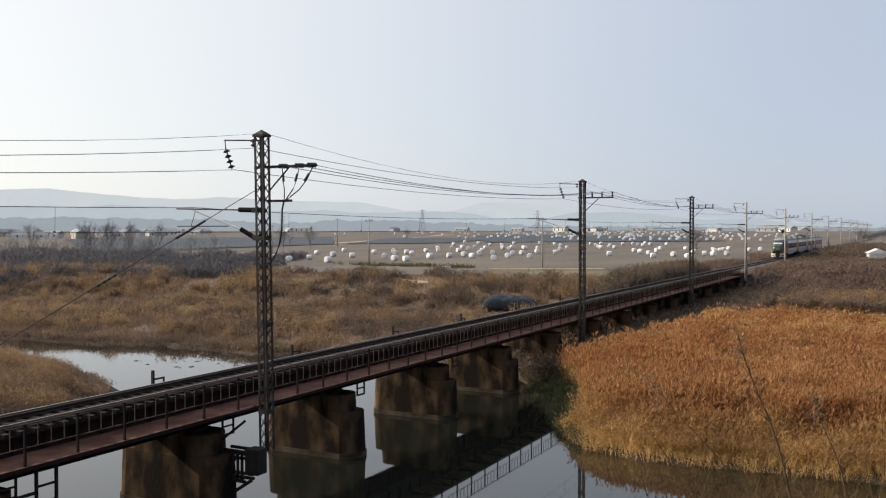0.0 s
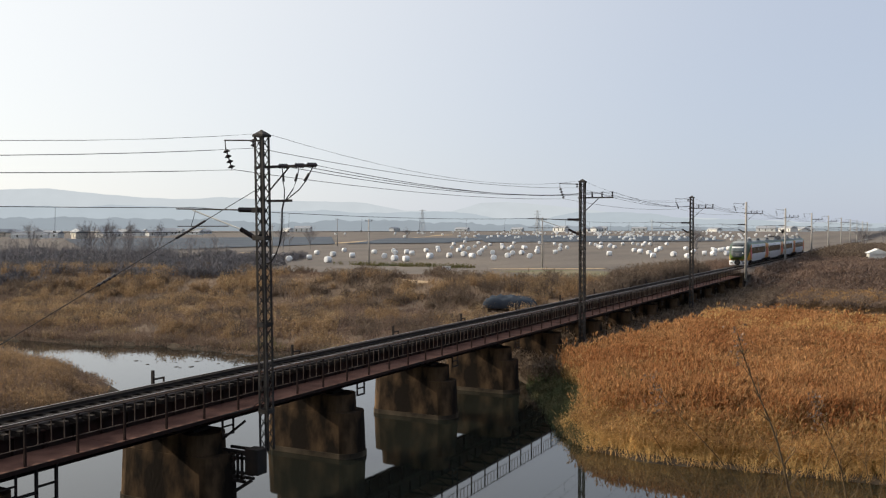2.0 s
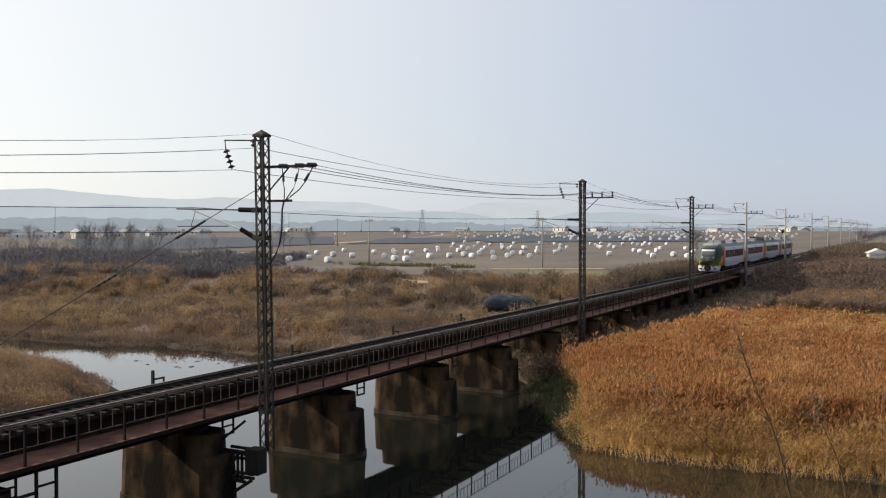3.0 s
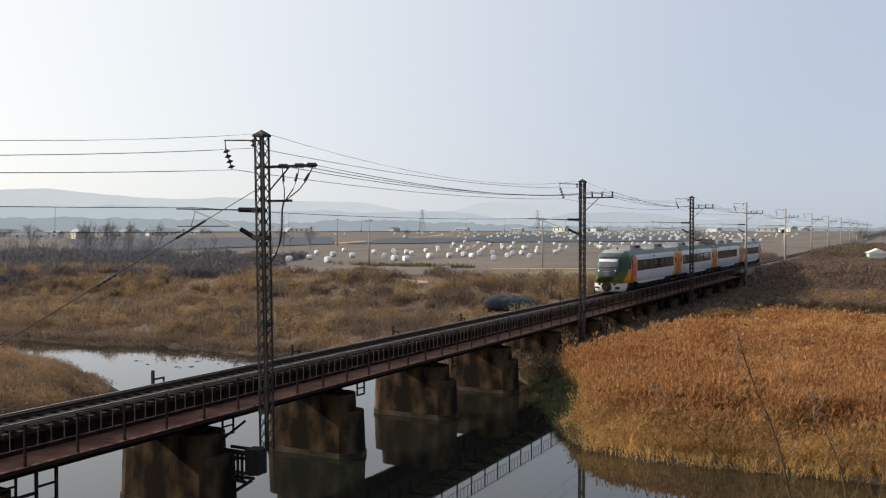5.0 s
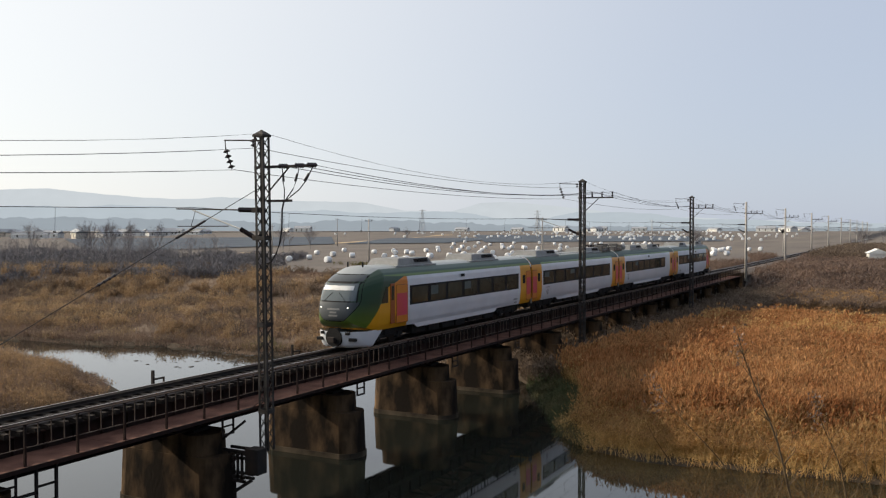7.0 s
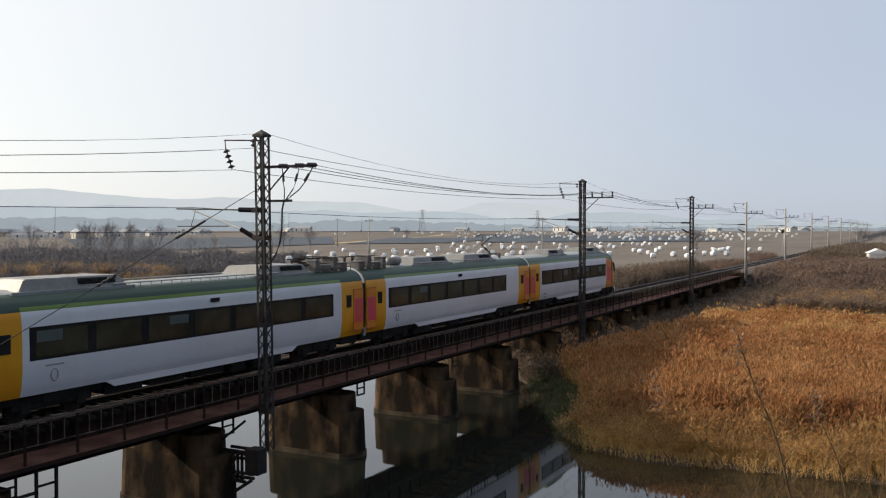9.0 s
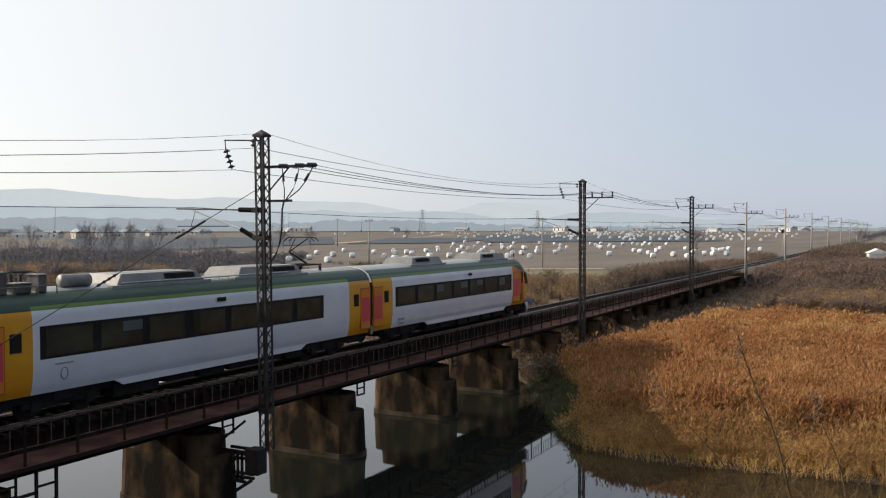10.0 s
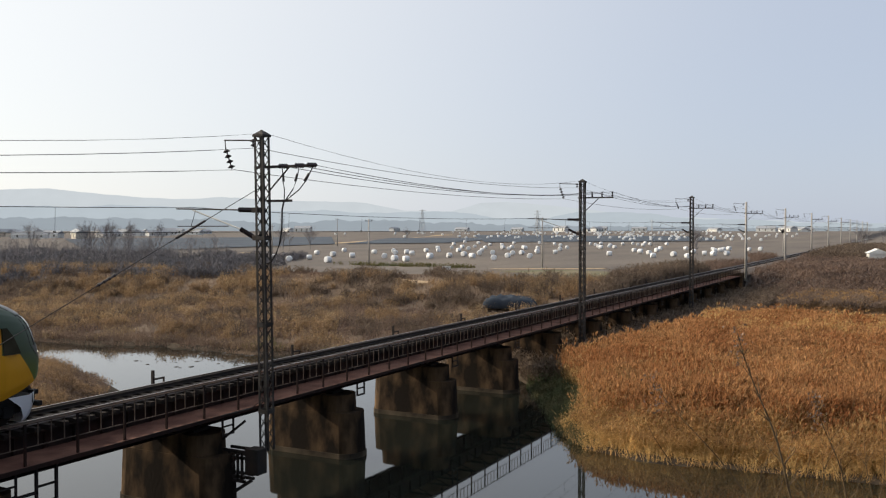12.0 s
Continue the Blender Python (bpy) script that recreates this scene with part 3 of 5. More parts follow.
def mast_footing():
    """Bracket frame that carries the first mast off its pier."""
    ob = thing("mast_footing", "dark steel bracket frame holding the mast off a pier", "bracket frame")
    x = MASTS[0] - 0.62
    part("base_box", box(B(), x - 0.28, x + 0.28, MAST_Y - 0.3, MAST_Y + 0.3, -3.2, -2.25, bevel=0.02), DARKSTEEL, ob)
    for z in (-2.38, -2.62, -3.35, -3.5):
        bm = B(); box(bm, x - 0.3, x - 0.2, MAST_Y + 0.3, -2.0, z - 0.05, z + 0.05); box(bm, x + 0.2, x + 0.3, MAST_Y + 0.3, -2.0, z - 0.05, z + 0.05)
        part("bearer", bm, DARKSTEEL, ob)
    for y in (-2.35, -2.75, -2.95):
        part("upright", box(B(), x - 0.3, x - 0.22, y - 0.04, y + 0.04, -3.45, -2.4), DARKSTEEL, ob)
    part("stay", tube(B(), (x - 0.25, MAST_Y, -3.4), (x - 0.25, -1.9, -4.35), 0.07, n=5), DARKSTEEL, ob)
    part("stay", tube(B(), (x - 0.3, -2.2, -3.4), (x - 0.3, -2.8, -2.45), 0.05, n=5), DARKSTEEL, ob)
    part("stay", tube(B(), (x - 0.25, MAST_Y + 0.3, -1.2), (x - 0.25, -2.0, -2.0), 0.05, n=5), DARKSTEEL, ob)


mast_footing()


def sagging(p, q, sag, n=14):
    p, q = Vector(p), Vector(q)
    return [p.lerp(q, k / n) - Vector((0, 0, 4 * sag * (k / n) * (1 - k / n))) for k in range(n + 1)]


def build_wires():
    xs = (-12.0,) + MASTS
    # name, label, y, height, sag of a long span, sag and fall of the near span, radius
    runs = (("earth_wire", "thin earth wire strung between mast tops", MAST_Y + 0.0, TOP + 0.02, 0.95, 1.04, 1.42, 0.008),
            ("feeder_wire", "feeder wire hung on insulator strings over the track", MAST_Y + 1.46, TOP - 1.32, 0.36, 0.44, 1.33, 0.012),
            ("return_wire", "return wire running along the masts", MAST_Y + 0.42, TOP - 0.52, 0.46, 0.68, 1.9, 0.011),
            ("power_line", "dark three-phase wire on the outer mast arms", MAST_Y - 0.9, 8.74, 0.6, 0.0, 0.0, 0.013),
            ("power_line", "dark three-phase wire on the outer mast arms", MAST_Y - 1.6, 8.74, 0.6, 0.0, 0.0, 0.013),
            ("power_line", "dark three-phase wire on the outer mast arms", MAST_Y - 2.3, 8.74, 0.66, 0.0, 0.0, 0.013))
    for name, label, y, z, sag, slack, fall, r in runs:
        pts = []
        for a, b in zip(xs, xs[1:]):
            if name == "power_line" and a < 0:
                continue
            start = z - fall if a < 0 else 8.34 if name == "power_line" and a == MASTS[0] else z
            pts += sagging((a, y, start), (b, y, z), slack if a < 0 else sag * (b - a) ** 2 / 1400)[1 if pts else 0:]
        tagged(finish(name, path_tube(B(), pts, r, n=4), WIRE), label, "overhead wire", "overhead wires")
    cat = thing("overhead_line", "contact wire hung by droppers from a messenger wire", "overhead line", "overhead wires")
    upper, lower, bd = [], [], B()
    for a, b in zip(xs, xs[1:]):
        upper += sagging((a, 0.15, 6.84), (b, 0.15, 6.84), 0.22)[1 if upper else 0:]
        lower.append((a, 0.2 if xs.index(a) % 2 else 0.3, 5.86))
        for k in range(1, 6):
            x = a + (b - a) * k / 6
            tube(bd, (x, 0.2, 5.86), (x, 0.16, 6.84 - 0.88 * (k / 6) * (1 - k / 6)), 0.007, n=4)
            box(bd, x - 0.03, x + 0.03, 0.18, 0.24, 5.85, 5.92)
    part("messenger_wire", path_tube(B(), upper, 0.012, n=4), WIRE, cat); part("contact_wire", path_tube(B(), lower, 0.012, n=4), WIRE, cat)
    tagged(part("droppers", bd, WIRE, cat), kind="stuff")
    guy = thing("guy_wire", "slanting guy wire with insulator anchoring the mast", "guy wire")
    p, q = Vector((MASTS[0] - 0.3, MAST_Y, 7.55)), Vector((4.0, MAST_Y, -2.3))
    part("strand", tube(B(), p, q, 0.014, n=5), WIRE, guy)
    bm = B(); insulator(bm, p.lerp(q, 0.30), p.lerp(q, 0.335), 4, 0.06)
    part("guy_insulator", bm, PORCELAIN, guy)
    part("turnbuckle", tube(B(), p.lerp(q, 0.13), p.lerp(q, 0.19), 0.04, n=6), DARKSTEEL, guy)


build_wires()


from mathutils.bvhtree import BVHTree


# ---- the train: four cars, nose at local x 0, tail towards +x ----
JOINTS = (0.0, 22.75, 43.84, 65.2, 88.2)
PROFILE = ((1.42, 0.90), (1.50, 1.15), (1.56, 1.7), (1.56, 2.4), (1.55, 3.0), (1.52, 3.35), (1.46, 3.55), (1.34, 3.75), (1.12, 3.92), (0.80, 4.03), (0.40, 4.09), (0.0, 4.11))


def section(n=3):
    """One half of the body's outline, subdivided, from the lower edge to the ridge."""
    pts = []
    for (y0, z0), (y1, z1) in zip(PROFILE, PROFILE[1:]):
        pts += [(y0 + (y1 - y0) * k / n, z0 + (z1 - z0) * k / n) for k in range(n)]
    return pts + [PROFILE[-1]]


def rake(z):
    """How far the front leans back at a height above the rail."""
    return 0.95 + 1.10 * max(0.0, (z - 1.7) / 2.4) ** 1.9 + 0.12 * max(0.0, (1.4 - z) / 0.5) ** 2


def head_shell(bm, length, reach):
    """Cab car: the body's outline closed in front by a bowed, raked cap with rounded corners. Local x runs from the nose backwards."""
    half = section(6)
    ring = [(-y, z) for y, z in half] + [(y, z) for y, z in half[-2::-1]]
    m = 10
    y0 = half[0][0]
    ring += [(y0 - 2 * y0 * k / m, 0.9) for k in range(1, m)]
    mid_z = 2.35
    rows = []

    def x_at(y, z, k):
        return reach + rake(z) + 0.38 * (y / 1.56) ** 2 + 1.40 * max(0.0, k - 0.5) ** 2.2 / 0.50 ** 2.2
    centre = bm.verts.new((x_at(0, mid_z, 0), 0, mid_z))
    for i in range(1, 41):
        k = (i / 40) ** 0.85
        rows.append([bm.verts.new((x_at(y * k, mid_z + (z - mid_z) * k, k), y * k, mid_z + (z - mid_z) * k)) for y, z in ring])
    edge_x = [v.co.x for v in rows[-1]]
    for i in range(1, 41):
        rows.append([bm.verts.new((ex + (4.36 - ex) * i / 40, y, z)) for ex, (y, z) in zip(edge_x, ring)])
    for x in (4.9, 5.32, length - 2.0, length - 0.16):
        rows.append([bm.verts.new((x, y, z)) for y, z in ring])
    n = len(ring)
    for k in range(n):
        bm.faces.new((centre, rows[0][k], rows[0][(k + 1) % n]))
    for p, q in zip(rows, rows[1:]):
        for k in range(n):
            bm.faces.new((p[k], q[k], q[(k + 1) % n], p[(k + 1) % n]))
    bm.faces.new(rows[-1])
    bmesh.ops.recalc_face_normals(bm, faces=bm.faces)


def mid_shell(bm, length):
    half = section()
    rings = []
    for x in (0.16, 2.0, length / 2, length - 2.0, length - 0.16):
        row = [bm.verts.new((x, -y, z)) for y, z in half] + [bm.verts.new((x, y, z)) for y, z in half[-2::-1]]
        rings.append(row)
    for p, q in zip(rings, rings[1:]):
        for k in range(len(p) - 1):
            bm.faces.new((p[k], p[k + 1], q[k + 1], q[k]))
        bm.faces.new((p[0], q[0], q[-1], p[-1]))
    bm.faces.new(rings[0]); bm.faces.new(rings[-1][::-1])
    bmesh.ops.recalc_face_normals(bm, faces=bm.faces)
    for f in bm.faces:
        c = f.calc_center_median()
        end = c.x < 2.0 or c.x > length - 2.0
        m = 7 if c.z < 0.91 else (3 if end else 0) if c.z < 3.5 else 2 if c.z < 3.62 and not end else 1 if abs(c.y) > 0.95 else 5
        f.material_index = m


def livery_material(length):
    """Cab car paint laid out along the car: green nose sweeping up to the roof edge, yellow flank, white side, yellow end."""
    m = bpy.data.materials.new("cab_livery")
    m.use_nodes = True
    n, l = m.node_tree.nodes, m.node_tree.links
    tc, sep = n.new("ShaderNodeTexCoord"), n.new("ShaderNodeSeparateXYZ")
    l.new(tc.outputs["Object"], sep.inputs[0])
    x, y, z = sep.outputs

    def calc(op, a, b=0.0):
        k = n.new("ShaderNodeMath"); k.operation = op
        for i, v in enumerate((a, b)):
            if isinstance(v, (int, float)):
                k.inputs[i].default_value = v
            else:
                l.new(v, k.inputs[i])
        return k.outputs[0]

    def ramp(v, a, b, lo, hi):
        k = n.new("ShaderNodeMapRange")
        for i, q in enumerate((a, b, lo, hi)):
            k.inputs[i + 1].default_value = q
        l.new(v, k.inputs[0])
        return k.outputs[0]

    def over(base, top, fac):
        k = n.new("ShaderNodeMix"); k.data_type = "RGBA"
        for name, v in (("A", base), ("B", top)):
            if isinstance(v, tuple):
                k.inputs[name].default_value = (*v, 1)
            else:
                l.new(v, k.inputs[name])
        l.new(fac, k.inputs["Factor"])
        return k.outputs["Result"]
    side = calc("ABSOLUTE", y)
    grain = n.new("ShaderNodeTexNoise"); grain.inputs["Scale"].default_value = 0.9
    l.new(tc.outputs["Object"], grain.inputs["Vector"])
    yellow = over((0.72, 0.335, 0.008), (0.64, 0.20, 0.01), calc("MULTIPLY", ramp(x, 2.9, 4.6, 0.0, 1.0), ramp(z, 1.6, 3.2, 0.0, 1.0)))
    white = over((0.70, 0.72, 0.75), (0.64, 0.66, 0.69), ramp(grain.outputs[0], 0.4, 0.65, 0.0, 1.0))
    green = over((0.022, 0.055, 0.022), (0.10, 0.16, 0.018), ramp(z, 2.3, 1.3, 0.0, 1.0))
    sweep = calc("ADD", ramp(z, 1.0, 2.22, 1.58, 2.57), calc("ADD", ramp(z, 2.22, 2.26, 0.0, 0.72), ramp(z, 3.02, 3.5, 0.0, 1.7)))
    col = over(green, yellow, ramp(calc("SUBTRACT", x, sweep), -0.02, 0.02, 0.0, 1.0))
    col = over(col, yellow, ramp(z, 1.08, 1.06, 0.0, 1.0))
    col = over(col, white, ramp(x, 5.32, 5.33, 0.0, 1.0))
    col = over(col, (0.72, 0.335, 0.008), ramp(x, length - 2.01, length - 2.0, 0.0, 1.0))
    roofline = ramp(x, 3.2, 5.0, 3.60, 3.5)
    edge_ = over((0.09, 0.16, 0.024), (0.018, 0.055, 0.034), ramp(z, 3.62, 3.68, 0.0, 1.0))
    col = over(col, edge_, calc("MULTIPLY", ramp(calc("SUBTRACT", z, roofline), 0.0, 0.02, 0.0, 1.0), ramp(x, 3.0, 3.2, 0.0, 1.0)))
    col = over(col, (0.27, 0.29, 0.29), calc("MULTIPLY", ramp(side, 1.06, 1.02, 0.0, 1.0), ramp(z, 3.70, 3.74, 0.0, 1.0)))
    col = over(col, (0.018, 0.017, 0.017), ramp(z, 0.906, 0.904, 0.0, 1.0))
    b = n["Principled BSDF"]
    b.inputs["Roughness"].default_value = 0.42
    l.new(col, b.inputs["Base Color"])
    return m


SHELL = [BODYWHITE, TRAINGREEN, LEAFGREEN, TRAINYELLOW, ORANGE, TRAINGREY, GLASS, UNDER, SCREEN, BLINDGREY, NOSEGREEN]


def roof_unit(car, x, length, low=False):
    """Low chamfered air-conditioning casing with sloping ends and a sunken grille along each side."""
    h, w = (0.26, 0.8) if low else (0.42, 1.0)
    bm = B()
    x0, x1, z0 = x - length / 2, x + length / 2, 4.0
    lo = [bm.verts.new(p) for p in ((x0, -w, z0), (x1, -w, z0), (x1, w, z0), (x0, w, z0))]
    hi = [bm.verts.new(p) for p in ((x0 + 0.34, -w + 0.16, z0 + h), (x1 - 0.34, -w + 0.16, z0 + h), (x1 - 0.34, w - 0.16, z0 + h), (x0 + 0.34, w - 0.16, z0 + h))]
    for k in range(4):
        bm.faces.new((lo[k], lo[(k + 1) % 4], hi[(k + 1) % 4], hi[k]))
    bm.faces.new(hi); bm.faces.new(lo[::-1])
    bmesh.ops.recalc_face_normals(bm, faces=bm.faces)
    bmesh.ops.bevel(bm, geom=list(bm.edges), offset=0.03, segments=2, affect="EDGES")
    unit = part("roof_unit", bm, UNITGREY, car, "pale grey chamfered air-conditioning unit")
    part("unit_base", box(B(), x0 - 0.25, x1 + 0.25, -w - 0.05, w + 0.05, 3.9, 4.05, bevel=0.02), TRAINGREY, unit, "grey mounting frame")
    for s in (() if low else (-1, 1)):
        for k in range(5):
            z = z0 + 0.18 + k * 0.038
            yy = s * (w - 0.16 * (z - z0) / h + 0.014)
            part("grille_slat", box(B(), x1 - 2.1, x1 - 0.55, yy - 0.012, yy + 0.012, z, z + 0.03), UNDER, unit)
    for k in range(1, 4):
        xx = x0 + 0.34 + (length - 0.68) * k / 4
        part("lid_seam", box(B(), xx - 0.012, xx + 0.012, -w + 0.2, w - 0.2, z0 + h - 0.005, z0 + h + 0.006), TRAINGREY, unit)


def windows(car, x0, x1, count):
    """Black band with tinted panes between wide black pillars; a few panes have their blinds half down."""
    rnd = random.Random(round(x1 * 10))
    for s in (-1, 1):
        y = s * 1.562
        part("window_band", box(B(), x0, x1, min(y, y - s * 0.02), max(y, y - s * 0.02), 1.97, 3.0), UNDER, car, "black window band")
        w = (x1 - x0 - 0.1) / count
        for k in range(count):
            a, b = x0 + 0.05 + k * w + 0.17, x0 + 0.05 + (k + 1) * w - 0.17
            part("window_pane", box(B(), a, b, y + s * 0.004 - 0.006, y + s * 0.004 + 0.006, 2.06, 2.90, bevel=0.003), GLASS, car, "dark tinted pane")
            if rnd.random() < 0.35:
                c = a + (b - a) * rnd.choice((0.0, 0.5))
                part("window_blind", box(B(), c + 0.03, c + (b - a) * 0.5, y + s * 0.008 - 0.004, y + s * 0.008 + 0.004, rnd.uniform(2.35, 2.6), 2.87), BLINDTEAL, car, "grey-green blind half down")


def side_door(car, x0, x1):
    """Plug door: yellow leaf in a thin dark seam with a pink printed panel."""
    for s in (-1, 1):
        y = s * 1.566
        part("door_seam", box(B(), x0 - 0.05, x1 + 0.05, y - 0.004, y + 0.004, 1.12, 3.12), DEEPORANGE, car, "dark orange door seam")
        part("door_leaf", box(B(), x0 - 0.02, x1 + 0.02, y - 0.009, y + 0.009, 1.15, 3.08, bevel=0.006), ORANGE, car, "orange plug door")
        part("door_print", box(B(), x0 + 0.04, x1 - 0.02, y - 0.014, y + 0.014, 1.5, 2.66, bevel=0.004), PINK, car, "pink printed door panel")


def bogie(car, x):
    bm = B()
    for s in (-1, 1):
        box(bm, x - 1.5, x + 1.5, s * 1.1 - 0.08, s * 1.1 + 0.08, 0.42, 0.62, bevel=0.03)
        box(bm, x - 0.45, x + 0.45, s * 1.1 - 0.16, s * 1.1 + 0.16, 0.55, 0.9, bevel=0.04)
        for w in (-1.05, 1.05):
            box(bm, x + w - 0.18, x + w + 0.18, s * 1.12 - 0.12, s * 1.12 + 0.12, 0.3, 0.66, bevel=0.03)
    box(bm, x - 0.3, x + 0.3, -1.1, 1.1, 0.4, 0.75)
    box(bm, x - 1.9, x + 1.9, -1.22, 1.22, 0.64, 0.93)
    part("bogie", bm, UNDER, car, "sooty two-axle bogie")
    for w in (-1.05, 1.05):
        bm = B()
        tube(bm, (x + w, -0.75, 0.43), (x + w, 0.75, 0.43), 0.08, n=8)
        for s in (-1, 1):
            tube(bm, (x + w, s * 0.68, 0.43), (x + w, s * 0.81, 0.43), 0.43, n=24)
        part("wheelset", bm, DARKSTEEL, car)


def underframe(car, x0, x1):
    rnd = random.Random(round(x0 * 7 + x1))
    x = x0
    while x < x1 - 0.8:
        w = rnd.uniform(0.8, 2.2)
        bm = box(B(), x, min(x + w, x1), -1.25, 1.25, rnd.uniform(0.25, 0.45), 0.93, bevel=0.04)
        part("equipment_box", bm, UNDER, car)
        x += w + rnd.uniform(0.1, 0.5)
    for s in (-1, 1):
        bm = B()
        a = [(x0 - 0.2, 0.94), (x1 + 0.2, 0.94), (x1 - 0.25, 0.70), (x0 + 0.25, 0.70)]
        fr = [bm.verts.new((x, s * 1.43, z)) for x, z in a]; bk = [bm.verts.new((x, s * 1.36, z)) for x, z in a]
        bm.faces.new(fr); bm.faces.new(bk[::-1])
        for k in range(4):
            bm.faces.new((fr[k], fr[(k + 1) % 4], bk[(k + 1) % 4], bk[k]))
        bmesh.ops.recalc_face_normals(bm, faces=bm.faces)
        part("side_skirt", bm, BODYWHITE, car)


def markings(car, x, z, bars, mat):
    for s in (-1, 1):
        for dx, dz, w, h in bars:
            part("marking", box(B(), x + dx, x + dx + w, s * 1.566 - 0.004, s * 1.566 + 0.004, z + dz, z + dz + h), mat, car)


def front_panel(name, tree, z0, z1, half, proud, mat, car, label):
    """A smooth-edged panel laid on the bowed front, half(z) wide to each side."""
    bm = B()
    rows = []
    for i in range(25):
        z = z0 + (z1 - z0) * i / 24
        w = half(z)
        row = []
        for j in range(21):
            y = w * (j / 10 - 1)
            hit = tree.ray_cast(Vector((-4, y, z)), Vector((1, 0, 0)))[0]
            row.append(bm.verts.new((hit.x - proud, y, z)))
        rows.append(row)
    for p, q in zip(rows, rows[1:]):
        for k in range(20):
            bm.faces.new((p[k], q[k], q[k + 1], p[k + 1]))
    bmesh.ops.recalc_face_normals(bm, faces=bm.faces)
    return part(name, bm, mat, car, label, True)


def front_glazing(car, tree, front):
    """Black mask with windscreen, blind, lamps and lettering bars laid on the bowed front; front(y, z) is the shell's place."""
    def mask(z):
        return max(0.03, 1.20 - 0.10 * max(0.0, z - 2.5) ** 1.6 - 0.66 * max(0.0, 2.45 - z) ** 1.9)
    front_panel("front_mask", tree, 1.44, 3.74, mask, 0.006, UNDER, car, "black mask round the windscreen")
    front_panel("windscreen", tree, 2.46, 3.30, lambda z: mask(z) - 0.14, 0.012, SCREEN, car, "windscreen with reflected sky put into its pale colour")
    front_panel("lower_panel", tree, 1.50, 2.40, lambda z: max(0.02, mask(z) - 0.04), 0.012, BLINDGREY, car, "dark grey panel below the windscreen")
    front_panel("top_band", tree, 3.40, 3.70, lambda z: mask(z) - 0.05, 0.012, BLINDGREY, car, "dark grey band above the windscreen")
    front_panel("sun_blind", tree, 2.98, 3.20, lambda z: mask(z) - 0.28, 0.018, WHITEPAINT, car, "white blind across the windscreen")
    for z, w in ((2.02, 0.36), (1.86, 0.2), (1.70, 0.26)):
        front_panel("lettering_bar", tree, z, z + 0.085, lambda q, w=w: w, 0.02, UNITGREY, car, "white lettering reduced to a bar")
    for s in (-1, 1):
        x = front(s * 0.78, 2.14)
        bm = B(); tube(bm, (x - 0.03, s * 0.78, 2.14), (x + 0.12, s * 0.78, 2.14), 0.036, n=14); part("headlamp", bm, LAMP, car, "lit white headlamp")
        a, b = (0.62, 2.44), (0.2, 2.86)
        bm = B(); tube(bm, (front(s * a[0], a[1]) - 0.03, s * a[0], a[1]), (front(s * b[0], b[1]) - 0.03, s * b[0], b[1]), 0.012, n=5); part("wiper", bm, UNDER, car)
    for s in (-1, 1):
        bm = B()
        pts = ((2.66, 2.27), (3.24, 2.25), (3.28, 3.06), (3.12, 3.06), (2.90, 2.78))
        f = [bm.verts.new((x, s * 1.568, z)) for x, z in pts]; g = [bm.verts.new((x, s * 1.50, z)) for x, z in pts]
        bm.faces.new(f); bm.faces.new(g[::-1])
        for k in range(5):
            bm.faces.new((f[k], f[(k + 1) % 5], g[(k + 1) % 5], g[k]))
        bmesh.ops.recalc_face_normals(bm, faces=bm.faces)
        part("cab_window", bm, GLASS, car, "dark cab side window")


def cab_details(car, reach):
    """Chin, skirt, coupler, lamps and wipers of the cab end, set forward or back with the nose."""
    o = reach
    bm = B()
    pts = [(o + 1.02 + 0.85 * abs(-1 + k / 6) ** 2.6, 1.42 * (-1 + k / 6)) for k in range(13)]
    rows = []
    for f, z in ((0.0, 0.95), (0.02, 0.62), (0.14, 0.30), (0.24, 0.16)):
        mid = [(x + f, y * (1 - 0.05 * f), z) for x, y in pts]
        back = 3.0 - 1.0 * (0.95 - z) / 0.79
        rows.append([bm.verts.new((max(back, mid[0][0] + 0.05), mid[0][1], z))] + [bm.verts.new(p) for p in mid] + [bm.verts.new((max(back, mid[-1][0] + 0.05), mid[-1][1], z))])
    for p, q in zip(rows, rows[1:]):
        for k in range(len(p) - 1):
            bm.faces.new((p[k], q[k], q[k + 1], p[k + 1]))
    bm.faces.new(rows[-1])
    bmesh.ops.recalc_face_normals(bm, faces=bm.faces)
    part("front_skirt", bm, BODYWHITE, car, "white front skirt", True)
    bm = B(); tube(bm, (o + 0.98, 0, 0.66), (o + 1.4, 0, 0.66), 0.46, n=20); part("coupler_recess", bm, UNDER, car, "black coupler opening")
    bm = B(); tube(bm, (o + 0.80, 0, 0.56), (o + 1.2, 0, 0.56), 0.13, n=12); box(bm, o + 0.70, o + 0.88, -0.2, 0.2, 0.42, 0.70, bevel=0.03); part("coupler", bm, DARKSTEEL, car)
    for s in (-1, 1):
        part("fog_lamp_slot", box(B(), o + 1.17, o + 1.36, s * 0.95 - 0.2, s * 0.95 + 0.2, 0.48, 0.64, bevel=0.03), UNDER, car)
        part("buffer_slot", box(B(), o + 1.05, o + 1.3, s * 0.72 - 0.1, s * 0.72 + 0.1, 0.80, 0.94, bevel=0.02), UNDER, car)
    for y in (-0.4, 0.5):
        bm = B(); tube(bm, (2.7, y, 4.05), (2.7, y, 4.32), 0.05, 0.04, n=8); part("roof_horn", bm, UNDER, car)


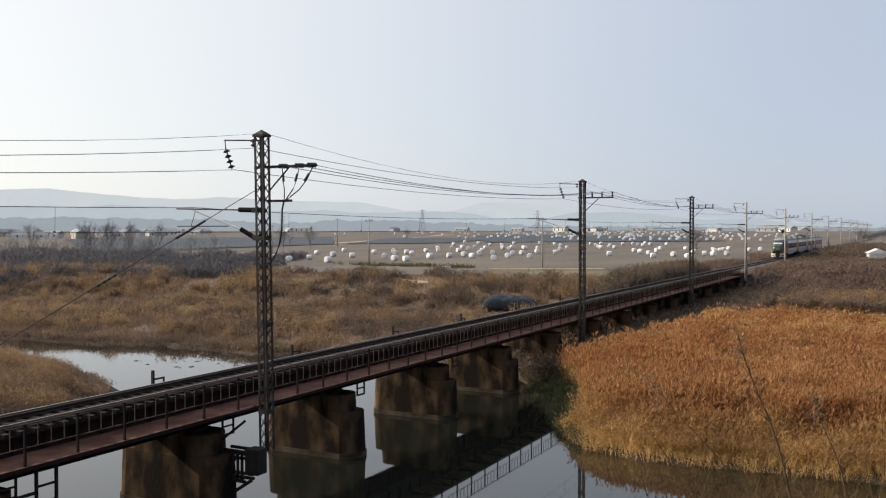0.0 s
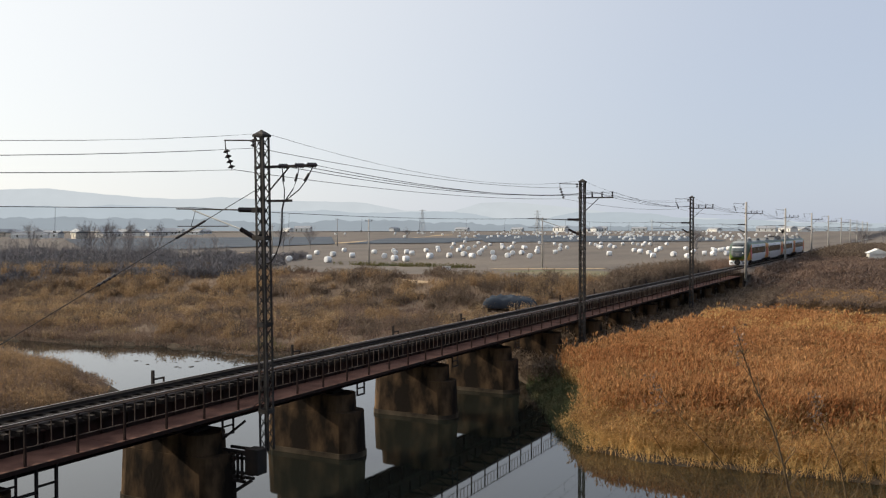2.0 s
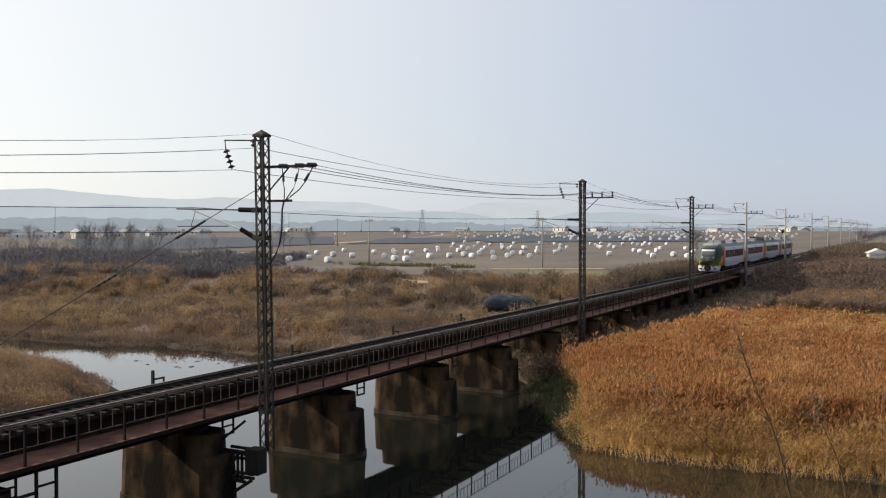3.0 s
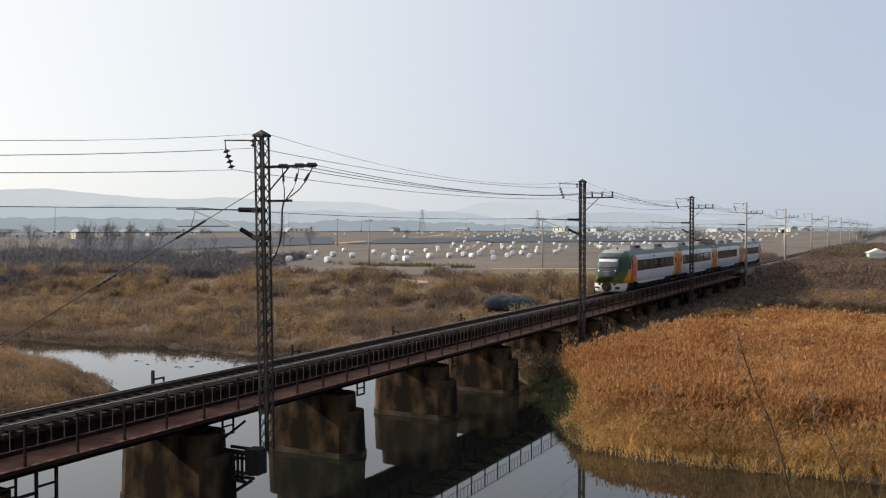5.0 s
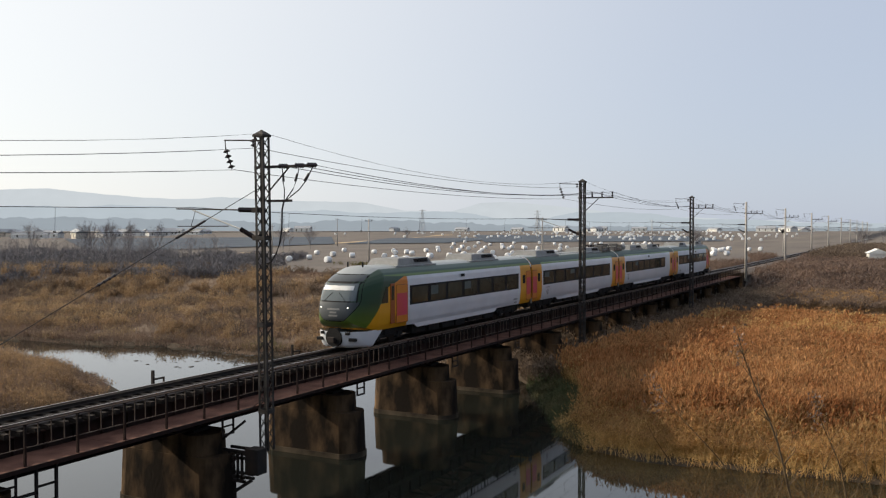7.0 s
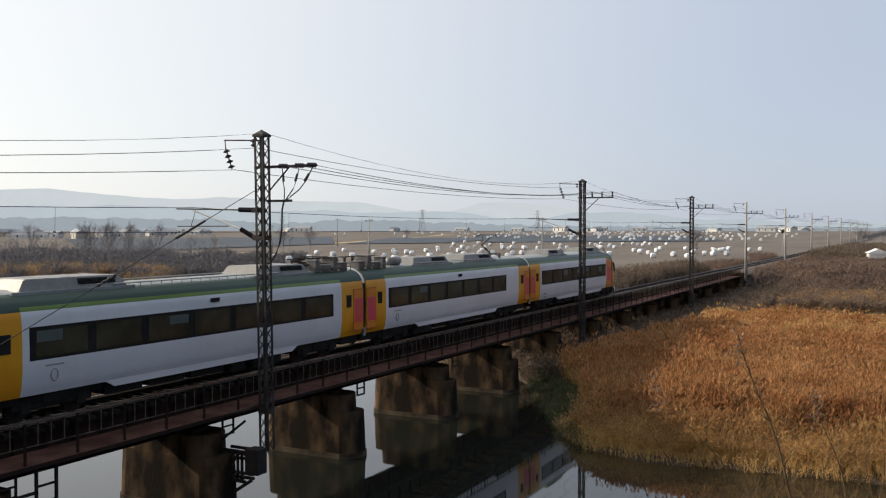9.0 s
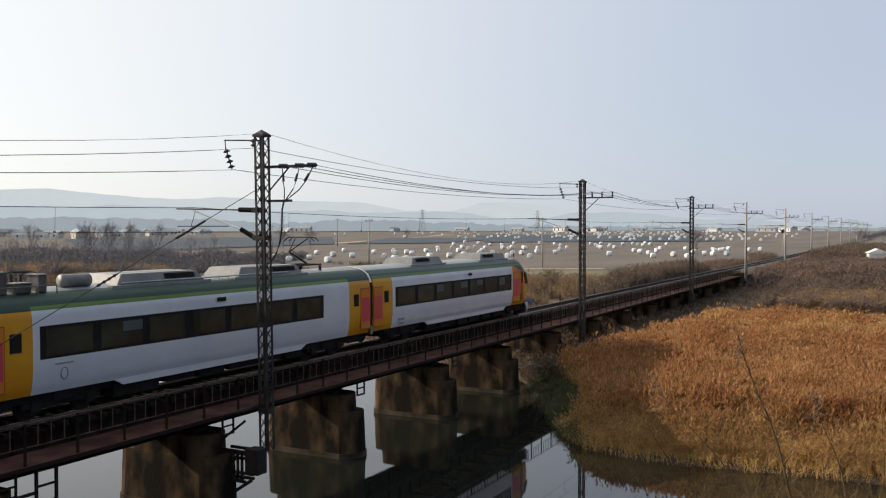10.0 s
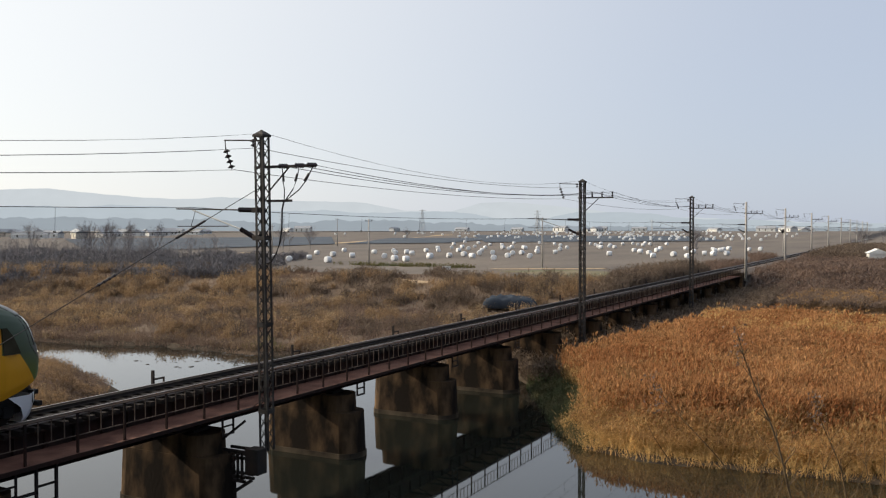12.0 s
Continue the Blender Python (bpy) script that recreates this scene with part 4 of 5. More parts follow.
def pantograph(car, x, raised):
    bm = B()
    for s in (-1, 1):
        for dx in (-0.8, 0.8):
            insulator(bm, (x + dx, s * 0.55, 4.02), (x + dx, s * 0.55, 4.3), 3, 0.09, 0.05)
        tube(bm, (x - 0.9, s * 0.55, 4.34), (x + 0.9, s * 0.55, 4.34), 0.035, n=6)
    tube(bm, (x - 0.8, -0.55, 4.34), (x - 0.8, 0.55, 4.34), 0.035, n=6); tube(bm, (x + 0.8, -0.55, 4.34), (x + 0.8, 0.55, 4.34), 0.035, n=6)
    part("pantograph_base", bm, UNDER, car)
    bm = B()
    knee = (x - 0.85, 4.95) if raised else (x - 1.1, 4.5)
    head = (x + 0.1, 5.55) if raised else (x + 0.7, 4.62)
    tube(bm, (x + 0.5, 0, 4.38), (knee[0], 0, knee[1]), 0.05, 0.04, n=6)
    for s in (-1, 1):
        tube(bm, (knee[0], 0, knee[1]), (head[0], s * 0.35, head[1]), 0.028, n=5)
    part("pantograph_arm", bm, DARKSTEEL, car)
    bm = B()
    for dx in (-0.18, 0.18):
        path_tube(bm, [(head[0] + dx, -0.85, head[1] - 0.12), (head[0] + dx, -0.62, head[1] + 0.06), (head[0] + dx, 0.62, head[1] + 0.06), (head[0] + dx, 0.85, head[1] - 0.12)], 0.026)
    part("pantograph_head", bm, DARKSTEEL, car)


def build_train():
    train = thing("train", "white four-car electric train with green nose and yellow door ends", "train")
    for i in range(4):
        L = JOINTS[i + 1] - JOINTS[i]
        bm = B()
        head = i in (0, 3)
        if head:
            reach = -0.33 if i == 0 else 0.42
            head_shell(bm, L, reach)
            tree = BVHTree.FromBMesh(bm)
            tree_hit = lambda y, z, t=tree: t.ray_cast(Vector((-4, y, z)), Vector((1, 0, 0)))[0].x
        else:
            mid_shell(bm, L)
        car = part("car", bm, livery_material(L) if head else SHELL, train, "cab car with green nose, yellow flank and white sides" if head else "white middle car with green roof edge and yellow ends")
        for f in car.data.polygons:
            f.use_smooth = True
        car.data.set_sharp_from_angle(angle=radians(35))
        car.location.x = JOINTS[i]
        if i == 3:
            car.matrix_basis = pose(JOINTS[4], 0, 0, 0, 0, 180)
        if head:
            windows(car, 5.52, 20.4 if i == 0 else 20.7, 7)
            side_door(car, 4.12, 5.24)
            side_door(car, L - 0.98, L - 0.2)
            for s in (-1, 1):
                part("end_window", box(B(), L - 1.6, L - 1.2, s * 1.566 - 0.015, s * 1.566 + 0.015, 2.28, 2.86, bevel=0.01), UNDER, car, "black end window")
                part("cab_door", box(B(), 3.5, 3.95, s * 1.56 - 0.012, s * 1.56 + 0.014, 1.15, 3.2, bevel=0.02), DEEPORANGE, car, "narrow orange cab door")
                part("door_window", box(B(), 3.6, 3.86, s * 1.56 - 0.02, s * 1.56 + 0.022, 2.35, 3.08, bevel=0.02), GLASS, car)
            cab_details(car, reach)
            front_glazing(car, tree, tree_hit)
            bogie(car, 3.9); bogie(car, L - 3.6); underframe(car, 6.3, L - 5.8)
            roof_unit(car, 7.2, 4.0); roof_unit(car, 16.1, 3.7)
            markings(car, 11.6, 3.2, ((0, 0, 0.5, 0.16),), UNDER)
            markings(car, L - 3.2, 1.25, ((0, 0, 0.62, 0.1), (0.1, -0.2, 0.4, 0.08), (0.2, -0.34, 0.2, 0.06)), TRAINGREY)
        else:
            windows(car, 2.25, 17.25 if i == 2 else 18.4, 7)
            for a, b, g in ((0.2, 0.98, (1.2, 1.6)), (L - 0.98, L - 0.2, (L - 1.6, L - 1.2))):
                side_door(car, a, b)
                for s in (-1, 1):
                    part("end_window", box(B(), g[0], g[1], s * 1.566 - 0.015, s * 1.566 + 0.015, 2.28, 2.86, bevel=0.01), UNDER, car, "black end window")
            bogie(car, 3.4); bogie(car, L - 3.4); underframe(car, 5.4, L - 5.4)
            for xx in (0.85, L - 0.85):
                part("end_box", box(B(), xx - 0.7, xx + 0.7, -1.2, 1.2, 0.5, 0.93, bevel=0.03), UNDER, car)
            roof_unit(car, 8.0 if i == 2 else 4.5, 4.4)
            roof_unit(car, 14.3 if i == 2 else 15.5, 4.4 if i == 2 else 3.8)
            markings(car, 10.2, 3.2, ((0, 0, 0.5, 0.16),), UNDER)
            markings(car, 3.0, 1.3, ((-0.2, 0.45, 0.7, 0.05),), TRAINGREY)
            for s in (-1, 1):
                ring = [(3.15 + 0.13 * math.cos(q * math.pi / 8), s * 1.548, 1.45 + 0.19 * math.sin(q * math.pi / 8)) for q in range(17)]
                part("ring_emblem", path_tube(B(), ring, 0.022, 5), TRAINGREY, car, "grey ring emblem")
            for s in (-1, 1):
                bm = B()
                tube(bm, (6.0, s * 1.0, 4.12), (L - 6.0, s * 1.0, 4.12), 0.025, n=5)
                for k in range(18):
                    xx = 6.2 + k * (L - 12.4) / 17
                    tube(bm, (xx, s * 1.0, 3.95), (xx, s * 1.0, 4.12), 0.02, n=4)
                part("roof_rail", bm, PALEMETAL, car)
        # white gangway hoop at the rear end of each car but the last
        if i < 3:
            bm = B()
            hoop = [(-y * 0.97, z) for y, z in PROFILE] + [(y * 0.97, z) for y, z in PROFILE[-2::-1]]
            a = [bm.verts.new((L - 0.14, y, z)) for y, z in hoop]; b = [bm.verts.new((L + 0.14, y, z)) for y, z in hoop]
            for k in range(len(a) - 1):
                bm.faces.new((a[k], b[k], b[k + 1], a[k + 1]))
            g = part("gangway", bm, UNDER, train, "black gangway bellows between cars")
            g.location.x = JOINTS[i]
            bm = B()
            a = [bm.verts.new((L - 0.16, y * 1.035, z * 1.004)) for y, z in hoop if z > 3.1]; b = [bm.verts.new((L + 0.05, y * 1.035, z * 1.004)) for y, z in hoop if z > 3.1]
            for k in range(len(a) - 1):
                bm.faces.new((a[k], b[k], b[k + 1], a[k + 1]))
            part("gangway_hoop", bm, WHITEPAINT, g, "white weather strip over the gangway")
            for y in (-1.5, 1.5):
                part("bellows_step", box(B(), L - 0.06, L + 0.12, y - 0.04, y + 0.04, 0.8, 1.2), UNITGREY, g)
    cars = [o for o in train.children if o.name.startswith("car")]
    # raised pantograph and roof gear stand on the two middle cars
    pantograph(cars[2], 17.6, True)
    pantograph(cars[1], 18.4, False)
    rnd = random.Random(2)
    for car, x0, sign in ((cars[2], 0.7, 1), (cars[1], 20.2, -1)):
        for k, (length, wide, h) in enumerate(((0.5, 0.5, 0.34), (0.34, 0.7, 0.62), (0.62, 0.4, 0.26), (0.3, 0.55, 0.5))):
            x = x0 + sign * k * 0.72
            gear = part("roof_switchgear", box(B(), x - length / 2, x + length / 2, -0.95, -0.95 + wide, 4.0, 4.03 + h, bevel=0.03), ROOFGEAR, car, "brown-grey high-voltage switchgear box")
            part("gear_lid", box(B(), x - length / 2 - 0.03, x + length / 2 + 0.03, -0.98, -0.92 + wide, 4.03 + h, 4.07 + h, bevel=0.012), UNITGREY, gear)
            for y in (0.1, 0.55):
                bm = B(); insulator(bm, (x, y, 4.04), (x, y, 4.55), 5, 0.085, 0.045)
                part("roof_insulator", bm, PORCELAIN, car)
            part("roof_cable", path_tube(B(), [(x, -0.7, 4.05 + h), (x + 0.1, -0.5, 4.3 + h * 0.6), (x + 0.2, -0.1, 4.62), (x + 0.1, 0.1, 4.58)], 0.02), UNDER, car)
        for y in (-1.05, 0.95):
            part("gear_rail", tube(B(), (x0 - sign * 0.4, y, 4.2), (x0 + sign * 2.6, y, 4.2), 0.025, n=6), ROOFGEAR, car)
            for k in range(5):
                xx = x0 - sign * 0.4 + sign * 0.75 * k
                part("gear_post", tube(B(), (xx, y, 3.88), (xx, y, 4.2), 0.02, n=5), ROOFGEAR, car)
        part("busbar", tube(B(), (x0 - sign * 0.2, 0.55, 4.58), (x0 + sign * 2.5, 0.55, 4.58), 0.025, n=6), DARKSTEEL, car)
        part("busbar", tube(B(), (x0 - sign * 0.2, 0.1, 4.58), (x0 + sign * 2.5, 0.1, 4.62), 0.025, n=6), DARKSTEEL, car)
    bm = B(); tube(bm, (3.9, -0.5, 4.28), (5.0, -0.5, 4.28), 0.22, n=16)
    part("air_tank", bm, UNITGREY, cars[2], "grey roof air tank", True)
    return train


TRAIN = build_train()


def motions():
    """The train comes down the line towards the near end and slows a little."""
    rows = []
    for k in range(49):
        t = k * 0.25
        rows.append((t, pose(199.7 - 24.9 * t + 0.22 * t * t, 0, 0)))
    walk(TRAIN, rows)


# ---- fields, paths and grass strips laid on the ground ----
def sheet(name, label, category, corners, mat, lift=0.06, n=24):
    """A patch that follows the ground between four plan corners."""
    a, b, c, d = (np.array(p, float) for p in corners)
    u, v = np.meshgrid(np.linspace(0, 1, n), np.linspace(0, 1, n), indexing="ij")
    P = (a * (1 - u)[..., None] + b * u[..., None]) * (1 - v)[..., None] + (d * (1 - u)[..., None] + c * u[..., None]) * v[..., None]
    Z = ground_z(P[..., 0], P[..., 1]) + lift
    i, j = np.meshgrid(np.arange(n - 1), np.arange(n - 1), indexing="ij")
    k = (i * n + j).ravel()
    tris = np.concatenate([np.stack([k, k + n, k + n + 1], 1), np.stack([k, k + n + 1, k + 1], 1)])
    ob = raw_mesh(name, np.stack([P[..., 0].ravel(), P[..., 1].ravel(), Z.ravel()], 1), tris, mat)
    return tagged(ob, label, category, kind="structure")


sheet("field_1", "dark ploughed field under blue-grey cloth beyond the bales", "field", ((330, 195), (375, 168), (560, 215), (520, 285)), SHADECLOTH, 0.3)
sheet("field_2", "dark ploughed field under blue-grey cloth beyond the bales", "field", ((400, 160), (480, 60), (660, 110), (690, 305)), SHADECLOTH, 0.3)
sheet("field_3", "dark ploughed field under blue-grey cloth beyond the bales", "field", ((175, 175), (330, 200), (560, 360), (420, 480)), SHADECLOTH, 0.3)
sheet("path_1", "pale sandy farm track across the plain", "farm track", ((172, 130), (190, 128), (212, 147), (190, 143)), PATH)
sheet("path_2", "pale sandy farm track along the levee", "farm track", ((112.5, 66), (109.6, 48), (111.2, 47.5), (114.5, 66)), PATH)
sheet("path_3", "pale sandy farm track along the levee", "farm track", ((109.6, 48), (103, 31), (104.4, 30.6), (111.2, 47.5)), PATH)
sheet("path_4", "pale concrete farm road between fields", "farm track", ((340, 207), (510, 264), (516, 274), (345, 216)), PATH, 0.12)
sheet("path_5", "pale concrete farm road between fields", "farm track", ((510, 264), (700, 345), (716, 335), (516, 274)), PATH, 0.12)
sheet("path_6", "pale straw strip along the field's edge", "farm track", ((142, 40), (150, 22), (153, 22), (145, 40)), PATH)
sheet("grass_strip", "thin green winter grass strip beside the field", "grass", ((138, 37), (146, 26), (136, 9.5), (122, 17)), material("thin_green_grass", (0.10, 0.105, 0.045), 0.95, other=(0.17, 0.135, 0.075), scale=0.15, bump=0.5, fine=2), 0.05)


# ---- grasses and reeds ----
def stalks(name, label, category, x, y, height, mats, rng, leaves=3, plume=True, width=0.012, leaf=0.5, lean=0.16, puff=0.11, tufts=3):
    """Many stalks in one mesh: a thin stem, hanging leaves and a feathery head each. Every blade is an island of its own."""
    n = len(x)
    z = ground_z(x, y)
    base = np.stack([x, y, np.maximum(z, WATER_Z - 0.15) - 0.03], 1)
    tip = base + np.stack([rng.normal(0, lean, n) * height, rng.normal(0, lean, n) * height, height], 1)
    V, M = [], []

    def tri(a, b, c, m):
        V.append(np.stack([a, b, c], 1)); M.append(np.full(n, m))
    ang = rng.uniform(0, np.pi, n)
    side = np.stack([np.cos(ang), np.sin(ang), np.zeros(n)], 1) * (width * rng.uniform(0.7, 1.4, n))[:, None]
    tri(base - side, base + side, tip, 0)
    for k in range(leaves):
        f = rng.uniform(0.15, 0.85, n)[:, None]
        root = base + (tip - base) * f
        a = rng.uniform(0, 2 * np.pi, n)
        out = np.stack([np.cos(a), np.sin(a), np.zeros(n)], 1)
        L = (leaf * rng.uniform(0.5, 1.2, n) * np.minimum(1, height / 1.2))[:, None]
        end = root + out * L * 0.6
        end[:, 2] += (L[:, 0]) * rng.uniform(-0.25, 0.75, n)
        w = np.stack([-np.sin(a), np.cos(a), np.zeros(n)], 1) * width * 1.3
        w[:, 2] += width * rng.uniform(0.6, 1.6, n)
        tri(root - w, root + w, end, 0)
    if plume:
        for k in range(tufts):
            a = rng.uniform(0, 2 * np.pi, n)
            out = np.stack([np.cos(a), np.sin(a), np.zeros(n)], 1) * (puff * rng.uniform(0.4, 1.1, n))[:, None]
            low = base + (tip - base) * rng.uniform(0.86, 0.96, n)[:, None]
            high = tip + np.stack([rng.normal(0.03, 0.9 * puff, n), rng.normal(-0.03, 0.9 * puff, n), rng.uniform(-0.09, 0.08, n)], 1)
            mid = low + (high - low) * 0.45 + out
            tri(low, mid, high, 1)
    V = np.concatenate(V).reshape(-1, 3)
    ob = raw_mesh(name, V, np.arange(len(V)).reshape(-1, 3), mats, np.concatenate(M))
    return tagged(ob, label, category, kind="stuff")


def scatter(rng, n, x0, x1, y0, y1, keep):
    x, y = rng.uniform(x0, x1, n), rng.uniform(y0, y1, n)
    k = keep(x, y)
    return x[k], y[k]


def clumps(x, y, s=0.35, seed=0.0):
    """A slow wave over the plan from 0 to 1, for uneven growth."""
    return 0.5 + 0.5 * np.sin(x * s + 2.1 * np.sin(y * s * 0.7 + seed)) * np.sin(y * s * 1.1 + 1.7 * np.sin(x * s * 0.6 + seed * 2))


def bushes(name, label, category, cx, cy, radius, height, per, mats, rng, leaves=6, width=0.026, leaf=0.5, plume=False, puff=0.08):
    """Many rounded shrubs in one mesh: stems set in a disc round each foot, tallest in the middle."""
    n = len(cx)
    q = np.repeat(np.arange(n), per)
    r = np.sqrt(rng.uniform(0, 1, len(q)))
    a = rng.uniform(0, 2 * np.pi, len(q))
    x, y = cx[q] + radius[q] * r * np.cos(a), cy[q] + radius[q] * r * np.sin(a)
    h = height[q] * (0.25 + 0.75 * np.sqrt(1 - 0.92 * r * r)) * rng.uniform(0.6, 1.08, len(q))
    return stalks(name, label, category, x, y, h, mats, rng, leaves, plume, width, leaf, 0.22, puff)


def build_growth():
    rng = np.random.default_rng(11)
    # the great reed bed beside the bridge, and a second bed beyond a scrubby gap
    def bed(x, y):
        e = edge(EAST, y)
        brink = -4.2 - 1.7 * clumps(x, y, 0.5, 1) - 0.11 * np.maximum(x - 58, 0)
        shaded = (y > -9.5) & (x - e < 3.2 + 1.6 * clumps(x, y, 0.8, 5))
        return (x > e + 0.5) & (y < brink) & (y > -29) & ~shaded
    for name, dens, x0, x1, hh in (("reed_bed", 175, 40, 56, 2.35), ("reed_bed", 105, 56, 76, 2.4), ("reed_bed", 80, 76, 96, 2.35), ("reed_bed", 55, 106, 130, 2.0)):
        x, y = scatter(rng, int(dens * (x1 - x0) * 26), x0, x1, -29, -3, bed)
        if x0 == 76:
            k = x < 89 + 4.5 * clumps(x, y, 0.35, 2) + 0.12 * (y + 12)
            x, y = x[k], y[k]
        if x0 == 106:
            k = (y < -7 - 2 * clumps(x, y, 0.7, 3)) & (x > 107 + 9 * clumps(x, y, 0.3, 6)) & (clumps(x, y, 0.55, 1) > 0.15)
            x, y = x[k], y[k]
        e = edge(EAST, y)
        low = 0.40 + 0.60 * step(0.5, 5.5, x - e + 1.2 * clumps(x, y, 0.9, 7))
        h = hh * low * (0.72 + 0.20 * clumps(x, y, 0.45) + 0.07 + rng.uniform(-0.16, 0.16, len(x)))
        h = h * np.where(rng.uniform(0, 1, len(x)) > 0.95, 1.2, 1.0)
        near = x0 < 50
        straw = (clumps(x, y, 0.7, 13) + rng.normal(0, 0.25, len(x)) > 0.72) | (x - e + rng.normal(0, 0.8, len(x)) < 3.0)
        stalks(name, "dense bed of dry russet reeds at the water's edge" if x0 < 100 else "farther bed of pale dry reeds", "reeds", x[~straw], y[~straw], h[~straw], [REED, PLUME] if x0 < 100 else [TANBUSH, BRUSH], rng, leaves=4, width=0.009 if near else 0.013, puff=0.065 if near else 0.10, lean=0.15, tufts=6)
        if x0 < 60:
            stalks("golden_reeds", "pale golden reeds among the russet bed", "reeds", x[straw], y[straw], h[straw] * 0.94, [GOLD, REED], rng, leaves=5, width=0.010, puff=0.07, lean=0.16)
        else:
            stalks("golden_reeds", "pale golden reeds among the russet bed", "reeds", x[straw], y[straw], h[straw], [REED, GOLD] if x0 < 100 else [TANBUSH, REED], rng, leaves=4, width=0.013, puff=0.11, lean=0.15)
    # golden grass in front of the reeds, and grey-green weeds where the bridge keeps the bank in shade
    x, y = scatter(rng, 36000, 40, 62, -29, -4, lambda x, y: (x - edge(EAST, y) > -0.4) & (x - edge(EAST, y) < 1.9) & (y < -8.2))
    stalks("bank_grass", "short golden grass fringing the reed bed", "grass", x, y, rng.uniform(0.35, 1.05, len(x)) * (0.6 + 0.5 * clumps(x, y, 1.4, 2)), [GOLD, REED], rng, 4, False, 0.012, 0.42, 0.3)
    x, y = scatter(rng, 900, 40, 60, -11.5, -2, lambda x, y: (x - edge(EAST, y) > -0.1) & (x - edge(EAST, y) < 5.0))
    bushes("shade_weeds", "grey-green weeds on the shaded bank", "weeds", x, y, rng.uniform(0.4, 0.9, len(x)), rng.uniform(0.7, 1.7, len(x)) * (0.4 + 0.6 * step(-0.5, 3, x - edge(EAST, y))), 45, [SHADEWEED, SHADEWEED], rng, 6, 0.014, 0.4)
    # scrubby gap between the two beds
    x, y = scatter(rng, 420, 90, 112, -36, -5, lambda x, y: clumps(x, y, 0.4, 3) > 0.2)
    bushes("gap_scrub", "dark brown scrub between the reed beds", "shrubs", x, y, rng.uniform(0.6, 1.4, len(x)), rng.uniform(0.6, 1.5, len(x)), 40, [DARKSHRUB, SCRUB], rng, 5, 0.03, 0.5)
    # islet upstream: soft brush with a few pale reed clumps
    islet = lambda x, y: (x < edge(WEST, y) - 0.2) & (clumps(x, y, 0.33, 2) > 0.10)
    x, y = scatter(rng, 42000, 22, 50, 14, 60, islet)
    inner = step(0, 5, edge(WEST, y) - x)
    stalks("islet_reeds", "dry brown reeds covering a low islet", "reeds", x, y, (0.4 + 0.75 * clumps(x, y, 0.55, 3)) * (0.45 + 0.55 * inner) * rng.uniform(0.55, 1.1, len(x)), [BRUSH, SCRUB], rng, 4, True, 0.014, 0.5, 0.24, 0.05)
    x, y = scatter(rng, 300, 22, 50, 16, 60, islet)
    bushes("islet_bushes", "soft tan dry bushes on the islet", "shrubs", x, y, rng.uniform(0.8, 2.1, len(x)), rng.uniform(1.0, 2.3, len(x)) * (0.4 + 0.6 * step(0, 5, edge(WEST, y) - x)), 190, [TANBUSH, BRUSH], rng, 6, 0.013, 0.42)

    # plain upstream of the bridge: patchy dry grass, tan and dark shrubs, bare soil between
    def plain(x, y):
        far = x - edge(EAST, y)
        return (far > 0.1) & (far < 62)
    x, y = scatter(rng, 120000, 54, 118, 4, 110, lambda x, y: plain(x, y) & (rng.uniform(0, 1, len(x)) < 1.3 * clumps(x, y, 0.21, 4) * (0.35 + 0.65 * clumps(x, y, 0.62, 9)) + 0.10))
    far = x - edge(EAST, y)
    h = (0.35 + 0.75 * clumps(x, y, 0.27, 5)) * rng.uniform(0.5, 1.15, len(x)) * (1 - 0.55 * step(26, 40, far))
    russet = clumps(x, y, 0.13, 11) + rng.normal(0, 0.12, len(x)) > 0.52
    stalks("dry_herbage", "rough brown dry herbage over the river plain", "grass", x[~russet], y[~russet], h[~russet], [BRUSH, SCRUB], rng, 4, True, 0.024, 0.5, 0.28, 0.06)
    stalks("russet_herbage", "dull russet weeds over the river plain", "weeds", x[russet], y[russet], h[russet] * 1.1, [SCRUB, BRUSH], rng, 5, False, 0.024, 0.5, 0.28)
    x, y = scatter(rng, 1500, 60, 108, 6, 108, lambda x, y: plain(x, y) & (clumps(x, y, 0.17, 8) > 0.42))
    bushes("tan_bushes", "tan dry bushes scattered over the plain", "shrubs", x, y, rng.uniform(0.5, 1.5, len(x)), rng.uniform(0.7, 1.9, len(x)), 55, [TANBUSH, STRAW], rng, 5, 0.022, 0.5, True, 0.05)
    x, y = scatter(rng, 1300, 62, 122, 6, 112, lambda x, y: plain(x, y) & (x - edge(EAST, y) > 3) & (clumps(x, y, 0.15, 12) > 0.5))
    bushes("dark_bushes", "dark leafless bushes scattered over the plain", "shrubs", x, y, rng.uniform(0.6, 1.8, len(x)), rng.uniform(0.8, 2.1, len(x)), 50, [DARKSHRUB, SCRUB], rng, 6, 0.022, 0.55)
    # pale grass along the far water's edge
    x, y = scatter(rng, 60000, 54, 70, 4, 100, lambda x, y: (x - edge(EAST, y) > -0.5) & (x - edge(EAST, y) < 2.4))
    stalks("bank_weeds", "matted brown weeds hanging over the far bank", "weeds", x, y, rng.uniform(0.2, 0.75, len(x)), [BRUSH, SCRUB], rng, 4, False, 0.02, 0.4, 0.35)
    x, y = scatter(rng, 26000, 54, 74, 6, 60, lambda x, y: plain(x, y) & (x - edge(EAST, y) < 5) & (clumps(x, y, 0.45, 8) > 0.45))
    stalks("pale_grass", "pale straw-coloured grass along the water's edge", "grass", x, y, rng.uniform(0.25, 0.8, len(x)), [STRAW, BRUSH], rng, 3, True, 0.022, 0.4, 0.25, 0.07)
